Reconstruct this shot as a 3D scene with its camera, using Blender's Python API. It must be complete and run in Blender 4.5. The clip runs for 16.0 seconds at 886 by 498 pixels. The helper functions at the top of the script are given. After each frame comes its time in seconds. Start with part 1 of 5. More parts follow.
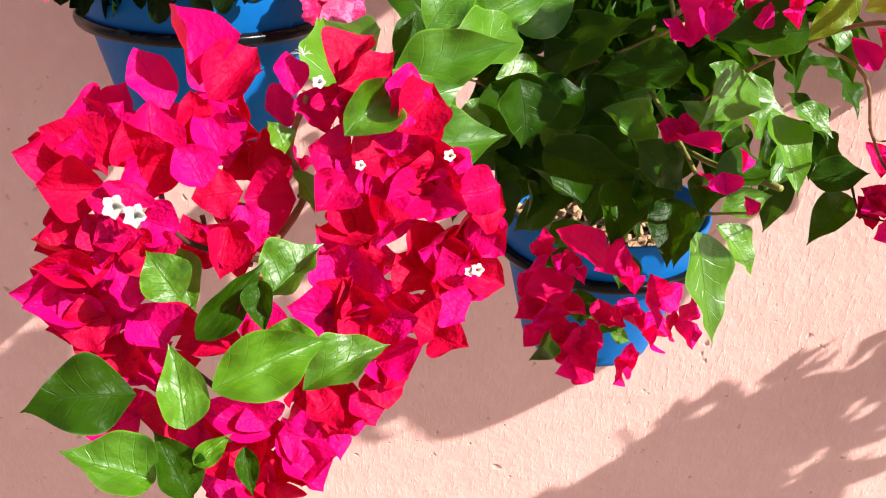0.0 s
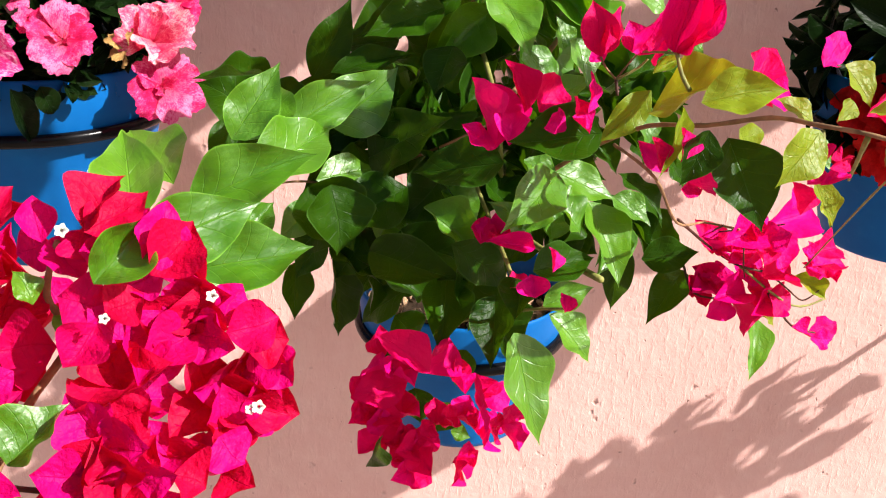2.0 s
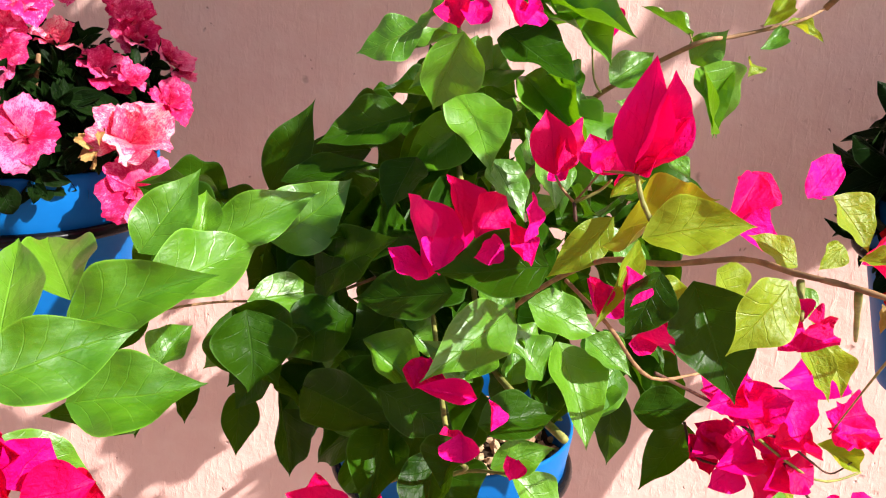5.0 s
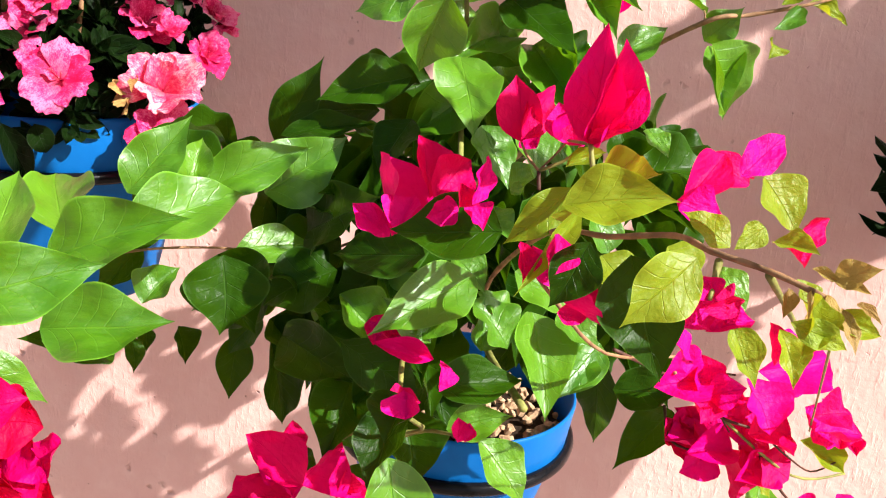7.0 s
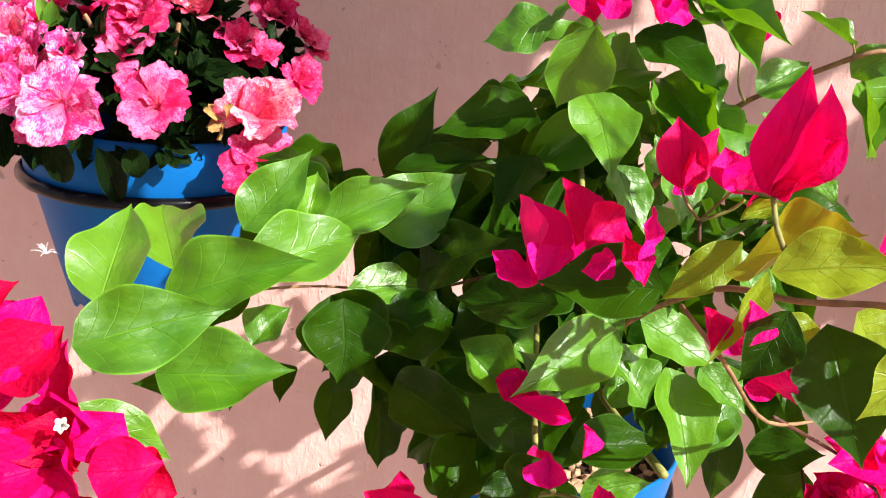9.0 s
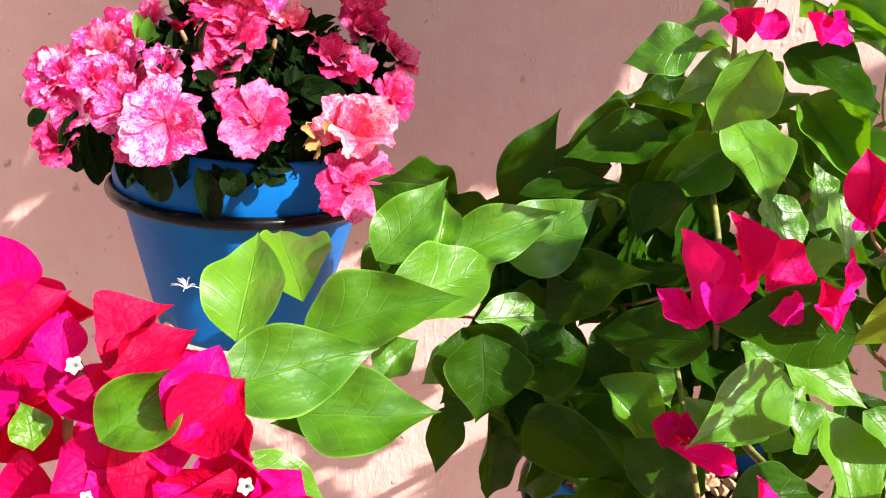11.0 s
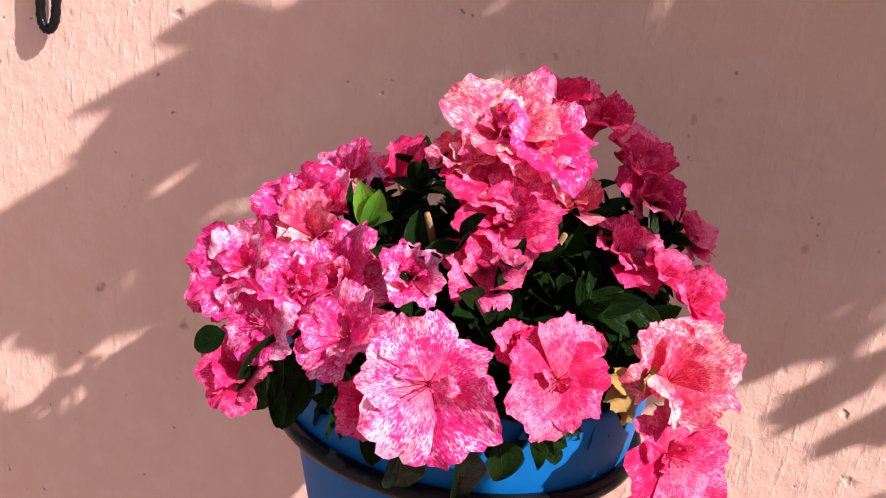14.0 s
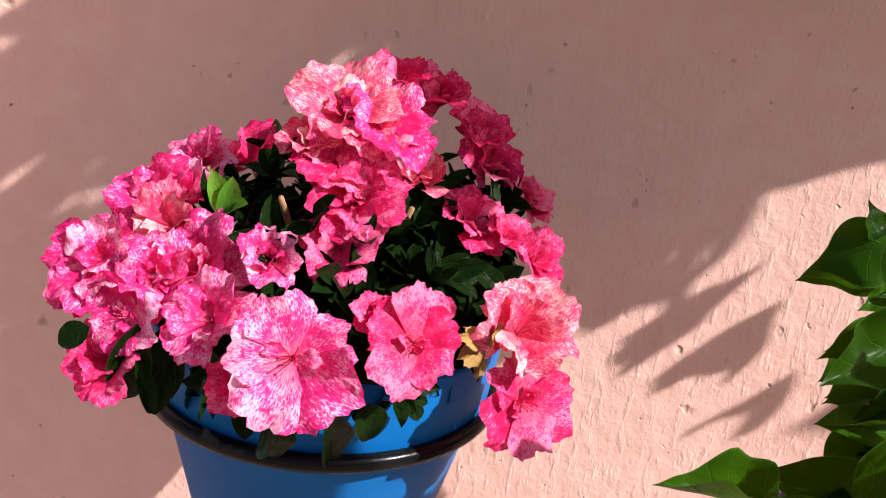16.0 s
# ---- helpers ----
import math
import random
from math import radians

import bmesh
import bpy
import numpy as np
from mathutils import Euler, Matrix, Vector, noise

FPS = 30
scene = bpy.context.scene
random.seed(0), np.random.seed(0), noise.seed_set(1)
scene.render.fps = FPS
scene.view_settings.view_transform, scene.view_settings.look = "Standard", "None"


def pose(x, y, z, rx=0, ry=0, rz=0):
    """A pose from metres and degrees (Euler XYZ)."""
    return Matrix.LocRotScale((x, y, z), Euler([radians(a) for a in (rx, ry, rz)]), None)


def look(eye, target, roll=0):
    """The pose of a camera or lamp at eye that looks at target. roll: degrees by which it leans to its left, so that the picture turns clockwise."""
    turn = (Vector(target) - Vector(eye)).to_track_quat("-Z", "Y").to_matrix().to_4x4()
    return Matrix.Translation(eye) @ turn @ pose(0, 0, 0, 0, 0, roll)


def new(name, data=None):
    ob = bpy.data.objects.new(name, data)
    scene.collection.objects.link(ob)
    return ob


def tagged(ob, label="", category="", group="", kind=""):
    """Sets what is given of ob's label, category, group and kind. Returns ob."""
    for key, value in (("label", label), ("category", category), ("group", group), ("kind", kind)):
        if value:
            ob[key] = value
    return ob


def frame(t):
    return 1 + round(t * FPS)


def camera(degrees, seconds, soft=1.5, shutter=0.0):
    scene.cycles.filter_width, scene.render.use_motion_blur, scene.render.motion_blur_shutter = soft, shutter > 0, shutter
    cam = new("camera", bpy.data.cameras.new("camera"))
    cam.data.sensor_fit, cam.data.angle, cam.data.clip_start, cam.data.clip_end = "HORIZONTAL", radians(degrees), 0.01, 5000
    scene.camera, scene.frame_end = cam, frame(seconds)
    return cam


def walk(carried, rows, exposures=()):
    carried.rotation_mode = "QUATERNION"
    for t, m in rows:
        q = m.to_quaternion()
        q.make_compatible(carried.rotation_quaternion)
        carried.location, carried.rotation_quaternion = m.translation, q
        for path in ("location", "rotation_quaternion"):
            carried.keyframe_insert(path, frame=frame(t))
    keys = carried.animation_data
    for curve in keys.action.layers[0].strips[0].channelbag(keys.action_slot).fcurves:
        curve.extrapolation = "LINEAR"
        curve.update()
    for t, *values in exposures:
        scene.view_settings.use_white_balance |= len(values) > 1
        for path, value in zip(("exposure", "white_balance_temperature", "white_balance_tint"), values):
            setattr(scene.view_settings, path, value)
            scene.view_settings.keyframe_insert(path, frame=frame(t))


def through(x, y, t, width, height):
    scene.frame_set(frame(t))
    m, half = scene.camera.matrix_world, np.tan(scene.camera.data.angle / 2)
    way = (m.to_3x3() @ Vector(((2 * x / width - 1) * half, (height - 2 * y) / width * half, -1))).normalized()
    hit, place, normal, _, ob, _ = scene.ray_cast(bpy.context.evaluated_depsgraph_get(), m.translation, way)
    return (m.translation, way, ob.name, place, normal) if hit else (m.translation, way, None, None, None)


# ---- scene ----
cam = camera(54.2, 16.0, 1.15)
EXPOSURE = 1.0
METRES, EYE, TILT, LEAN, TURN = 0.71, 1.5, -27.1, -3.0, 0.8
ROWS = [
    (0.0, 0.0, 0.0, 0.0, 0.0, 0.0, 0.0),
    (0.5, 0.0252, -0.0, 0.0177, -1.07, 0.02, 0.93),
    (1.0, 0.0498, 0.001, 0.0296, -2.8, 1.36, 1.95),
    (1.5, 0.0658, 0.001, 0.0389, -3.88, 2.45, 2.85),
    (2.0, 0.0779, 0.0097, 0.0416, -4.7, 2.82, 3.27),
    (2.5, 0.1026, 0.0287, 0.045, -4.87, 3.18, 2.65),
    (3.0, 0.1085, 0.0574, 0.0525, -3.6, 4.08, 1.99),
    (3.5, 0.1244, 0.0828, 0.0621, -0.79, 7.02, 1.42),
    (4.0, 0.1299, 0.1019, 0.0631, 0.37, 10.0, 0.27),
    (4.5, 0.1521, 0.0954, 0.067, -0.32, 10.25, 0.43),
    (7.0, 0.2377, 0.0955, 0.0602, 4.79, 8.17, -5.13),
    (7.5, 0.258, 0.1026, 0.0639, 4.75, 9.12, -5.55),
    (8.0, 0.2315, 0.1169, 0.0772, 5.45, 9.14, -5.73),
    (8.5, 0.2091, 0.1228, 0.0713, 6.23, 9.1, -6.2),
    (9.0, 0.1809, 0.1213, 0.0767, 7.39, 9.02, -6.95),
    (11.5, 0.0841, 0.1438, 0.0965, 11.17, 9.1, -7.8),
    (12.0, 0.0349, 0.155, 0.1196, 13.35, 9.72, -8.37),
    (12.5, -0.0202, 0.1872, 0.1349, 14.39, 9.55, -9.41),
    (13.0, -0.053, 0.2331, 0.1915, 13.99, 9.8, -10.64),
    (13.5, -0.1145, 0.2919, 0.2353, 12.31, 10.68, -11.19),
    (14.0, -0.159, 0.3254, 0.2566, 10.36, 11.07, -11.46),
    (14.5, -0.1436, 0.3444, 0.256, 8.0, 10.94, -10.76),
    (15.0, -0.1433, 0.3506, 0.2531, 6.16, 10.39, -9.66),
    (15.5, -0.1449, 0.336, 0.2454, 4.71, 9.85, -7.92),
    (16.0, -0.1458, 0.2904, 0.2567, 2.39, 10.04, -5.82),
]
walk(cam, [(t, pose(0, -0.882, EYE, TILT, LEAN, TURN) @ pose(METRES * x, METRES * y, METRES * z, 90 + pitch, roll, yaw)) for t, x, y, z, yaw, pitch, roll in ROWS],
     [(0.0, EXPOSURE + 0.03), (2.5, EXPOSURE + 0.08), (4.5, EXPOSURE + 0.28), (9.0, EXPOSURE + 0.26), (11.6, EXPOSURE + 0.42), (12.5, EXPOSURE + 0.24), (13.5, EXPOSURE - 0.12), (16.0, EXPOSURE - 0.12)])

# ---- light: clear sky and a sun from the upper right, in front of the wall ----
SUN_WAY = Vector((-2.15, 1.0, -1.92)).normalized()      # the way the sunlight travels
world = bpy.data.worlds.new("sky")
scene.world = world
world.use_nodes = True
wn, wl = world.node_tree.nodes, world.node_tree.links
sky = wn.new("ShaderNodeTexSky")
sky.sky_type = "NISHITA"
sky.sun_disc = False
sky.air_density, sky.dust_density, sky.ozone_density = 0.6, 2.5, 0.6
sky.sun_elevation = math.asin(-SUN_WAY.z)
sky.sun_rotation = math.atan2(-SUN_WAY.x, -SUN_WAY.y)
wl.new(sky.outputs[0], wn["Background"].inputs[0])
wn["Background"].inputs[1].default_value = 0.070
sun = new("sun", bpy.data.lights.new("sun", "SUN"))
sun.data.energy, sun.data.angle, sun.data.color = 4.6, radians(0.6), (1.0, 0.965, 0.915)
sun.matrix_world = look((4, -2, 4), Vector((4, -2, 4)) + SUN_WAY)


# ---- materials ----
def material(name):
    m = bpy.data.materials.new(name)
    m.use_nodes = True
    return m, m.node_tree.nodes, m.node_tree.links, m.node_tree.nodes["Principled BSDF"]


def ramp(nodes, links, source, *stops):
    r = nodes.new("ShaderNodeValToRGB")
    links.new(source, r.inputs[0])
    while len(r.color_ramp.elements) < len(stops):
        r.color_ramp.elements.new(0.5)
    for e, (p, c) in zip(r.color_ramp.elements, stops):
        e.position, e.color = p, (*c, 1) if len(c) == 3 else c
    return r.outputs[0]


def noise_node(nodes, links, coord, scale, detail=4.0, rough=0.6, distortion=0.0):
    n = nodes.new("ShaderNodeTexNoise")
    links.new(coord, n.inputs["Vector"])
    n.inputs["Scale"].default_value, n.inputs["Detail"].default_value = scale, detail
    n.inputs["Roughness"].default_value, n.inputs["Distortion"].default_value = rough, distortion
    return n.outputs["Fac"]


def maths(nodes, links, op, a, b=None, c=None, clamp=False):
    n = nodes.new("ShaderNodeMath")
    n.operation, n.use_clamp = op, clamp
    for k, v in enumerate((a, b, c)):
        if v is None:
            continue
        if isinstance(v, (int, float)):
            n.inputs[k].default_value = v
        else:
            links.new(v, n.inputs[k])
    return n.outputs[0]


def blend(nodes, links, fac, a, b, how="MIX"):
    n = nodes.new("ShaderNodeMix")
    n.data_type, n.blend_type = "RGBA", how
    for k, v in ((0, fac), (6, a), (7, b)):
        if isinstance(v, (int, float)):
            n.inputs[k].default_value = v
        elif isinstance(v, tuple):
            n.inputs[k].default_value = (*v, 1)
        else:
            links.new(v, n.inputs[k])
    return n.outputs[2]


def bump(nodes, links, bsdf, height, distance, strength=1.0):
    b = nodes.new("ShaderNodeBump")
    b.inputs["Distance"].default_value, b.inputs["Strength"].default_value = distance, strength
    links.new(height, b.inputs["Height"])
    links.new(b.outputs[0], bsdf.inputs["Normal"])
    return b.outputs[0]


def stucco():
    m, n, l, b = material("pink_stucco")
    co = n.new("ShaderNodeNewGeometry").outputs["Position"]
    broad = noise_node(n, l, co, 3.5, 5)
    fine = noise_node(n, l, co, 42, 6, 0.62)
    lumps = noise_node(n, l, co, 95, 3, 0.5)
    col = ramp(n, l, broad, (0.3, (0.735, 0.432, 0.378)), (0.7, (0.805, 0.500, 0.444)))
    col = blend(n, l, maths(n, l, "MULTIPLY", ramp(n, l, fine, (0.45, (0, 0, 0)), (0.75, (1, 1, 1))), 0.35), col, (0.86, 0.62, 0.55))
    pit = n.new("ShaderNodeTexVoronoi")
    pit.inputs["Scale"].default_value = 38
    warp = n.new("ShaderNodeVectorMath")
    warp.operation = "MULTIPLY_ADD"
    nz = n.new("ShaderNodeTexNoise")
    nz.inputs["Scale"].default_value = 60
    l.new(co, nz.inputs["Vector"])
    l.new(nz.outputs["Color"], warp.inputs[0])
    warp.inputs[1].default_value = (0.02, 0.02, 0.02)
    l.new(co, warp.inputs[2])
    l.new(warp.outputs[0], pit.inputs["Vector"])
    near = ramp(n, l, pit.outputs["Distance"], (0.05, (1, 1, 1)), (0.17, (0, 0, 0)))
    rare = ramp(n, l, noise_node(n, l, co, 16, 2), (0.52, (0, 0, 0)), (0.60, (1, 1, 1)))
    speck = n.new("ShaderNodeTexVoronoi")
    speck.inputs["Scale"].default_value = 105
    l.new(warp.outputs[0], speck.inputs["Vector"])
    small = maths(n, l, "MULTIPLY", ramp(n, l, speck.outputs["Distance"], (0.08, (1, 1, 1)), (0.22, (0, 0, 0))), ramp(n, l, noise_node(n, l, co, 55, 2), (0.60, (0, 0, 0)), (0.66, (1, 1, 1))))
    hole = maths(n, l, "MAXIMUM", maths(n, l, "MULTIPLY", near, rare), small)
    col = blend(n, l, maths(n, l, "MULTIPLY", hole, 0.5), col, (0.30, 0.15, 0.11))
    l.new(col, b.inputs["Base Color"])
    b.inputs["Roughness"].default_value = 0.92
    b.inputs["Specular IOR Level"].default_value = 0.15
    h = maths(n, l, "ADD", maths(n, l, "MULTIPLY", fine, 0.8), maths(n, l, "MULTIPLY", lumps, 0.35))
    drag = n.new("ShaderNodeMapping")
    l.new(co, drag.inputs[0])
    drag.inputs["Scale"].default_value = (1, 1, 0.3)
    scrape = ramp(n, l, noise_node(n, l, drag.outputs[0], 150, 3, 0.6), (0.52, (0, 0, 0)), (0.72, (1, 1, 1)))
    h = maths(n, l, "ADD", h, maths(n, l, "MULTIPLY", scrape, 0.20))
    h = maths(n, l, "SUBTRACT", h, maths(n, l, "MULTIPLY", hole, 0.9))
    bump(n, l, b, h, 0.0023, 0.82)
    return m


def blue_plastic():
    m, n, l, b = material("blue_plastic")
    co = n.new("ShaderNodeTexCoord").outputs["Object"]
    v = noise_node(n, l, co, 30, 5)
    col = ramp(n, l, v, (0.3, (0.002, 0.095, 0.33)), (0.7, (0.003, 0.125, 0.40)))
    dust = ramp(n, l, noise_node(n, l, co, 120, 4), (0.6, (0, 0, 0)), (0.8, (1, 1, 1)))
    col = blend(n, l, maths(n, l, "MULTIPLY", dust, 0.03), col, (0.25, 0.32, 0.42))
    l.new(col, b.inputs["Base Color"])
    l.new(ramp(n, l, v, (0.3, (0.38, 0.38, 0.38)), (0.7, (0.52, 0.52, 0.52))), b.inputs["Roughness"])
    b.inputs["Specular IOR Level"].default_value = 0.12
    bump(n, l, b, noise_node(n, l, co, 55, 3), 0.0006, 0.5)
    return m


def plain(name, colour, rough=0.6, scale=60.0, spread=0.35, relief=0.0005, spec=0.4):
    m, n, l, b = material(name)
    co = n.new("ShaderNodeTexCoord").outputs["Object"]
    v = noise_node(n, l, co, scale, 5)
    lo, hi = tuple(c * (1 - spread) for c in colour), tuple(min(1, c * (1 + spread)) for c in colour)
    l.new(ramp(n, l, v, (0.3, lo), (0.7, hi)), b.inputs["Base Color"])
    b.inputs["Roughness"].default_value = rough
    b.inputs["Specular IOR Level"].default_value = spec
    bump(n, l, b, v, relief, 0.7)
    return m


def vein_pattern(n, l, pairs, slant, width):
    """Midrib and side veins drawn over the blade: u runs across (0.5 is the midrib), v from base to tip."""
    uv = n.new("ShaderNodeUVMap").outputs[0]
    sep = n.new("ShaderNodeSeparateXYZ")
    l.new(uv, sep.inputs[0])
    off = maths(n, l, "ABSOLUTE", maths(n, l, "SUBTRACT", sep.outputs[0], 0.5))
    mid = maths(n, l, "SUBTRACT", 1.0, maths(n, l, "DIVIDE", off, width * 0.55), clamp=True)
    wob = maths(n, l, "MULTIPLY", noise_node(n, l, uv, 4.0, 2), 0.05)
    bow = maths(n, l, "MULTIPLY", maths(n, l, "MULTIPLY", off, off), slant * 0.9)
    run = maths(n, l, "ADD", maths(n, l, "SUBTRACT", sep.outputs[1], maths(n, l, "SUBTRACT", maths(n, l, "MULTIPLY", off, slant), bow)), wob)
    wave = maths(n, l, "FRACT", maths(n, l, "MULTIPLY", run, pairs))
    dist = maths(n, l, "ABSOLUTE", maths(n, l, "SUBTRACT", wave, 0.5))
    side = maths(n, l, "SUBTRACT", 1.0, maths(n, l, "DIVIDE", dist, width * 1.6), clamp=True)
    side = maths(n, l, "MULTIPLY", side, maths(n, l, "SUBTRACT", 1.0, maths(n, l, "MULTIPLY", off, 1.5), clamp=True))
    return maths(n, l, "MAXIMUM", mid, maths(n, l, "MULTIPLY", side, 0.55)), uv, sep.outputs[1]


def foliage(name, dark, light, through, thin=0.35, rough=0.36, spec=0.5, pairs=7.0):
    """A leaf: glossy upper side, light shining through the blade, veins paler and sunk."""
    m, n, l, b = material(name)
    rnd = n.new("ShaderNodeObjectInfo").outputs["Random"]
    co = n.new("ShaderNodeTexCoord").outputs["Object"]
    veins, uv, along = vein_pattern(n, l, pairs, 0.62, 0.035)
    mottle = noise_node(n, l, co, 26, 4)
    col = blend(n, l, rnd, dark, light)
    col = blend(n, l, maths(n, l, "MULTIPLY", mottle, 0.35), col, tuple(c * 0.6 for c in dark))
    col = blend(n, l, maths(n, l, "MULTIPLY", ramp(n, l, noise_node(n, l, co, 3.5, 3), (0.35, (0, 0, 0)), (0.7, (1, 1, 1))), 0.30), col, tuple(c * 1.35 for c in light))
    col = blend(n, l, maths(n, l, "MULTIPLY", veins, 0.27), col, tuple(min(1, c * 1.9 + 0.035) for c in light))
    su = n.new("ShaderNodeSeparateXYZ")
    l.new(uv, su.inputs[0])
    rim = ramp(n, l, maths(n, l, "ABSOLUTE", maths(n, l, "SUBTRACT", su.outputs[0], 0.5)), (0.472, (0, 0, 0)), (0.492, (1, 1, 1)))
    col = blend(n, l, maths(n, l, "MULTIPLY", rim, 0.45), col, tuple(min(1, c * 2.0 + 0.03) for c in light))
    spots = ramp(n, l, noise_node(n, l, co, 34, 2), (0.74, (0, 0, 0)), (0.8, (1, 1, 1)))
    col = blend(n, l, maths(n, l, "MULTIPLY", spots, 0.4), col, (0.25, 0.24, 0.10))
    l.new(col, b.inputs["Base Color"])
    l.new(ramp(n, l, mottle, (0.3, (rough - 0.07,) * 3), (0.7, (rough + 0.09,) * 3)), b.inputs["Roughness"])
    b.inputs["Specular IOR Level"].default_value = spec
    h = maths(n, l, "SUBTRACT", maths(n, l, "MULTIPLY", mottle, 0.25), maths(n, l, "MULTIPLY", veins, 0.6))
    h = maths(n, l, "ADD", h, maths(n, l, "MULTIPLY", noise_node(n, l, co, 4.5, 2, 0.5), 1.6))
    normal = bump(n, l, b, h, 0.0008, 0.75)
    t = n.new("ShaderNodeBsdfTranslucent")
    l.new(blend(n, l, maths(n, l, "MULTIPLY", veins, 0.08), through, tuple(c * 0.6 for c in through)), t.inputs[0])
    l.new(normal, t.inputs[1])
    mix = n.new("ShaderNodeMixShader")
    mix.inputs[0].default_value = thin
    l.new(b.outputs[0], mix.inputs[1])
    l.new(t.outputs[0], mix.inputs[2])
    l.new(mix.outputs[0], n["Material Output"].inputs[0])
    return m


def papery(name, colour, other, through, thin=0.45):
    """A bract: thin, papery and strongly coloured."""
    m, n, l, b = material(name)
    rnd = n.new("ShaderNodeObjectInfo").outputs["Random"]
    co = n.new("ShaderNodeTexCoord").outputs["Object"]
    veins, uv, along = vein_pattern(n, l, 6.0, 0.75, 0.03)
    crepe = noise_node(n, l, co, 9, 3, 0.5)
    # per-bract tint: sunlit magenta or shone-through red, put into the colour
    col = blend(n, l, ramp(n, l, rnd, (0.45, (0, 0, 0)), (0.7, (1, 1, 1))), colour, other)
    col = blend(n, l, maths(n, l, "MULTIPLY", noise_node(n, l, co, 3, 4), 0.3), col, tuple(c * 0.8 for c in other))
    col = blend(n, l, maths(n, l, "MULTIPLY", veins, 0.16), col, tuple(c * 0.6 for c in other))
    l.new(col, b.inputs["Base Color"])
    b.inputs["Roughness"].default_value = 0.55
    b.inputs["Specular IOR Level"].default_value = 0.1
    h = maths(n, l, "SUBTRACT", maths(n, l, "MULTIPLY", crepe, 0.8), maths(n, l, "MULTIPLY", veins, 0.22))
    normal = bump(n, l, b, h, 0.0012, 0.9)
    t = n.new("ShaderNodeBsdfTranslucent")
    l.new(blend(n, l, rnd, through, tuple(c * 0.85 for c in through)), t.inputs[0])
    l.new(normal, t.inputs[1])
    mix = n.new("ShaderNodeMixShader")
    mix.inputs[0].default_value = thin
    l.new(b.outputs[0], mix.inputs[1])
    l.new(t.outputs[0], mix.inputs[2])
    l.new(mix.outputs[0], n["Material Output"].inputs[0])
    return m


def streaked(name, pale, pink, deep, thin=0.35, amount=0.5):
    """An azalea petal: pale ground with pink streaks and dashes that run out along the petal, deeper at the throat."""
    m, n, l, b = material(name)
    rnd = n.new("ShaderNodeObjectInfo").outputs["Random"]
    uv = n.new("ShaderNodeUVMap").outputs[0]
    mp = n.new("ShaderNodeMapping")
    l.new(uv, mp.inputs[0])
    mp.inputs["Scale"].default_value = (30, 8.5, 1)
    shift = n.new("ShaderNodeCombineXYZ")
    l.new(maths(n, l, "MULTIPLY", rnd, 37.0), shift.inputs[0])
    l.new(maths(n, l, "MULTIPLY", rnd, 11.0), shift.inputs[1])
    l.new(shift.outputs[0], mp.inputs["Location"])
    dash = noise_node(n, l, mp.outputs[0], 1.6, 4, 0.65, 0.6)
    co = n.new("ShaderNodeTexCoord").outputs["Object"]
    cloud = noise_node(n, l, co, 2.6, 3)
    sep = n.new("ShaderNodeSeparateXYZ")
    l.new(uv, sep.inputs[0])
    level = maths(n, l, "ADD", dash, maths(n, l, "MULTIPLY", maths(n, l, "SUBTRACT", cloud, 0.5), 0.95))
    level = maths(n, l, "ADD", level, maths(n, l, "MULTIPLY", maths(n, l, "SUBTRACT", rnd, 0.5), 0.22))
    col = ramp(n, l, level, (0.40 - 0.1 * amount, pale), (0.56 - 0.1 * amount, pink), (0.74 - 0.1 * amount, deep))
    throat = ramp(n, l, sep.outputs[1], (0.05, (1, 1, 1)), (0.6, (0, 0, 0)))
    col = blend(n, l, maths(n, l, "MULTIPLY", throat, 0.75), col, deep)
    l.new(col, b.inputs["Base Color"])
    b.inputs["Roughness"].default_value = 0.6
    b.inputs["Specular IOR Level"].default_value = 0.2
    fold = n.new("ShaderNodeMapping")
    l.new(uv, fold.inputs[0])
    fold.inputs["Scale"].default_value = (16, 1.5, 1)
    normal = bump(n, l, b, noise_node(n, l, fold.outputs[0], 1.2, 2), 0.0005, 0.7)
    t = n.new("ShaderNodeBsdfTranslucent")
    l.new(blend(n, l, 0.5, col, pink), t.inputs[0])
    mix = n.new("ShaderNodeMixShader")
    mix.inputs[0].default_value = thin
    l.new(b.outputs[0], mix.inputs[1])
    l.new(t.outputs[0], mix.inputs[2])
    l.new(mix.outputs[0], n["Material Output"].inputs[0])
    return m


STUCCO, BLUE = stucco(), blue_plastic()
BLACK = plain("black_painted_iron", (0.006, 0.006, 0.007), 0.22, 90, 0.4, 0.0003, 0.15)
SOIL = plain("potting_soil", (0.035, 0.022, 0.014), 0.95, 160, 0.5, 0.003, 0.1)
GRIT = plain("bark_and_grit", (0.42, 0.27, 0.16), 0.9, 200, 0.45, 0.001, 0.1)
# ground out of view, its paleness set for the light it throws up
BOUNCE_GROUND = plain("bounce_ground", (0.28, 0.21, 0.16), 0.85, 9, 0.2, 0.001, 0.2)
LEAF = foliage("bougainvillea_leaf", (0.031, 0.130, 0.002), (0.090, 0.232, 0.0035), (0.30, 0.64, 0.005), 0.18, 0.40, 0.75)
# darker copy of LEAF that puts the crown's shade into the leaf colour
SHADED_LEAF = foliage("shaded_bougainvillea_leaf", (0.005, 0.022, 0.001), (0.021, 0.066, 0.0015), (0.19, 0.44, 0.004), 0.12, 0.36, 0.09)
YOUNG = foliage("young_bougainvillea_leaf", (0.12, 0.21, 0.008), (0.21, 0.28, 0.011), (0.58, 0.60, 0.015), 0.30, 0.40, 0.3)
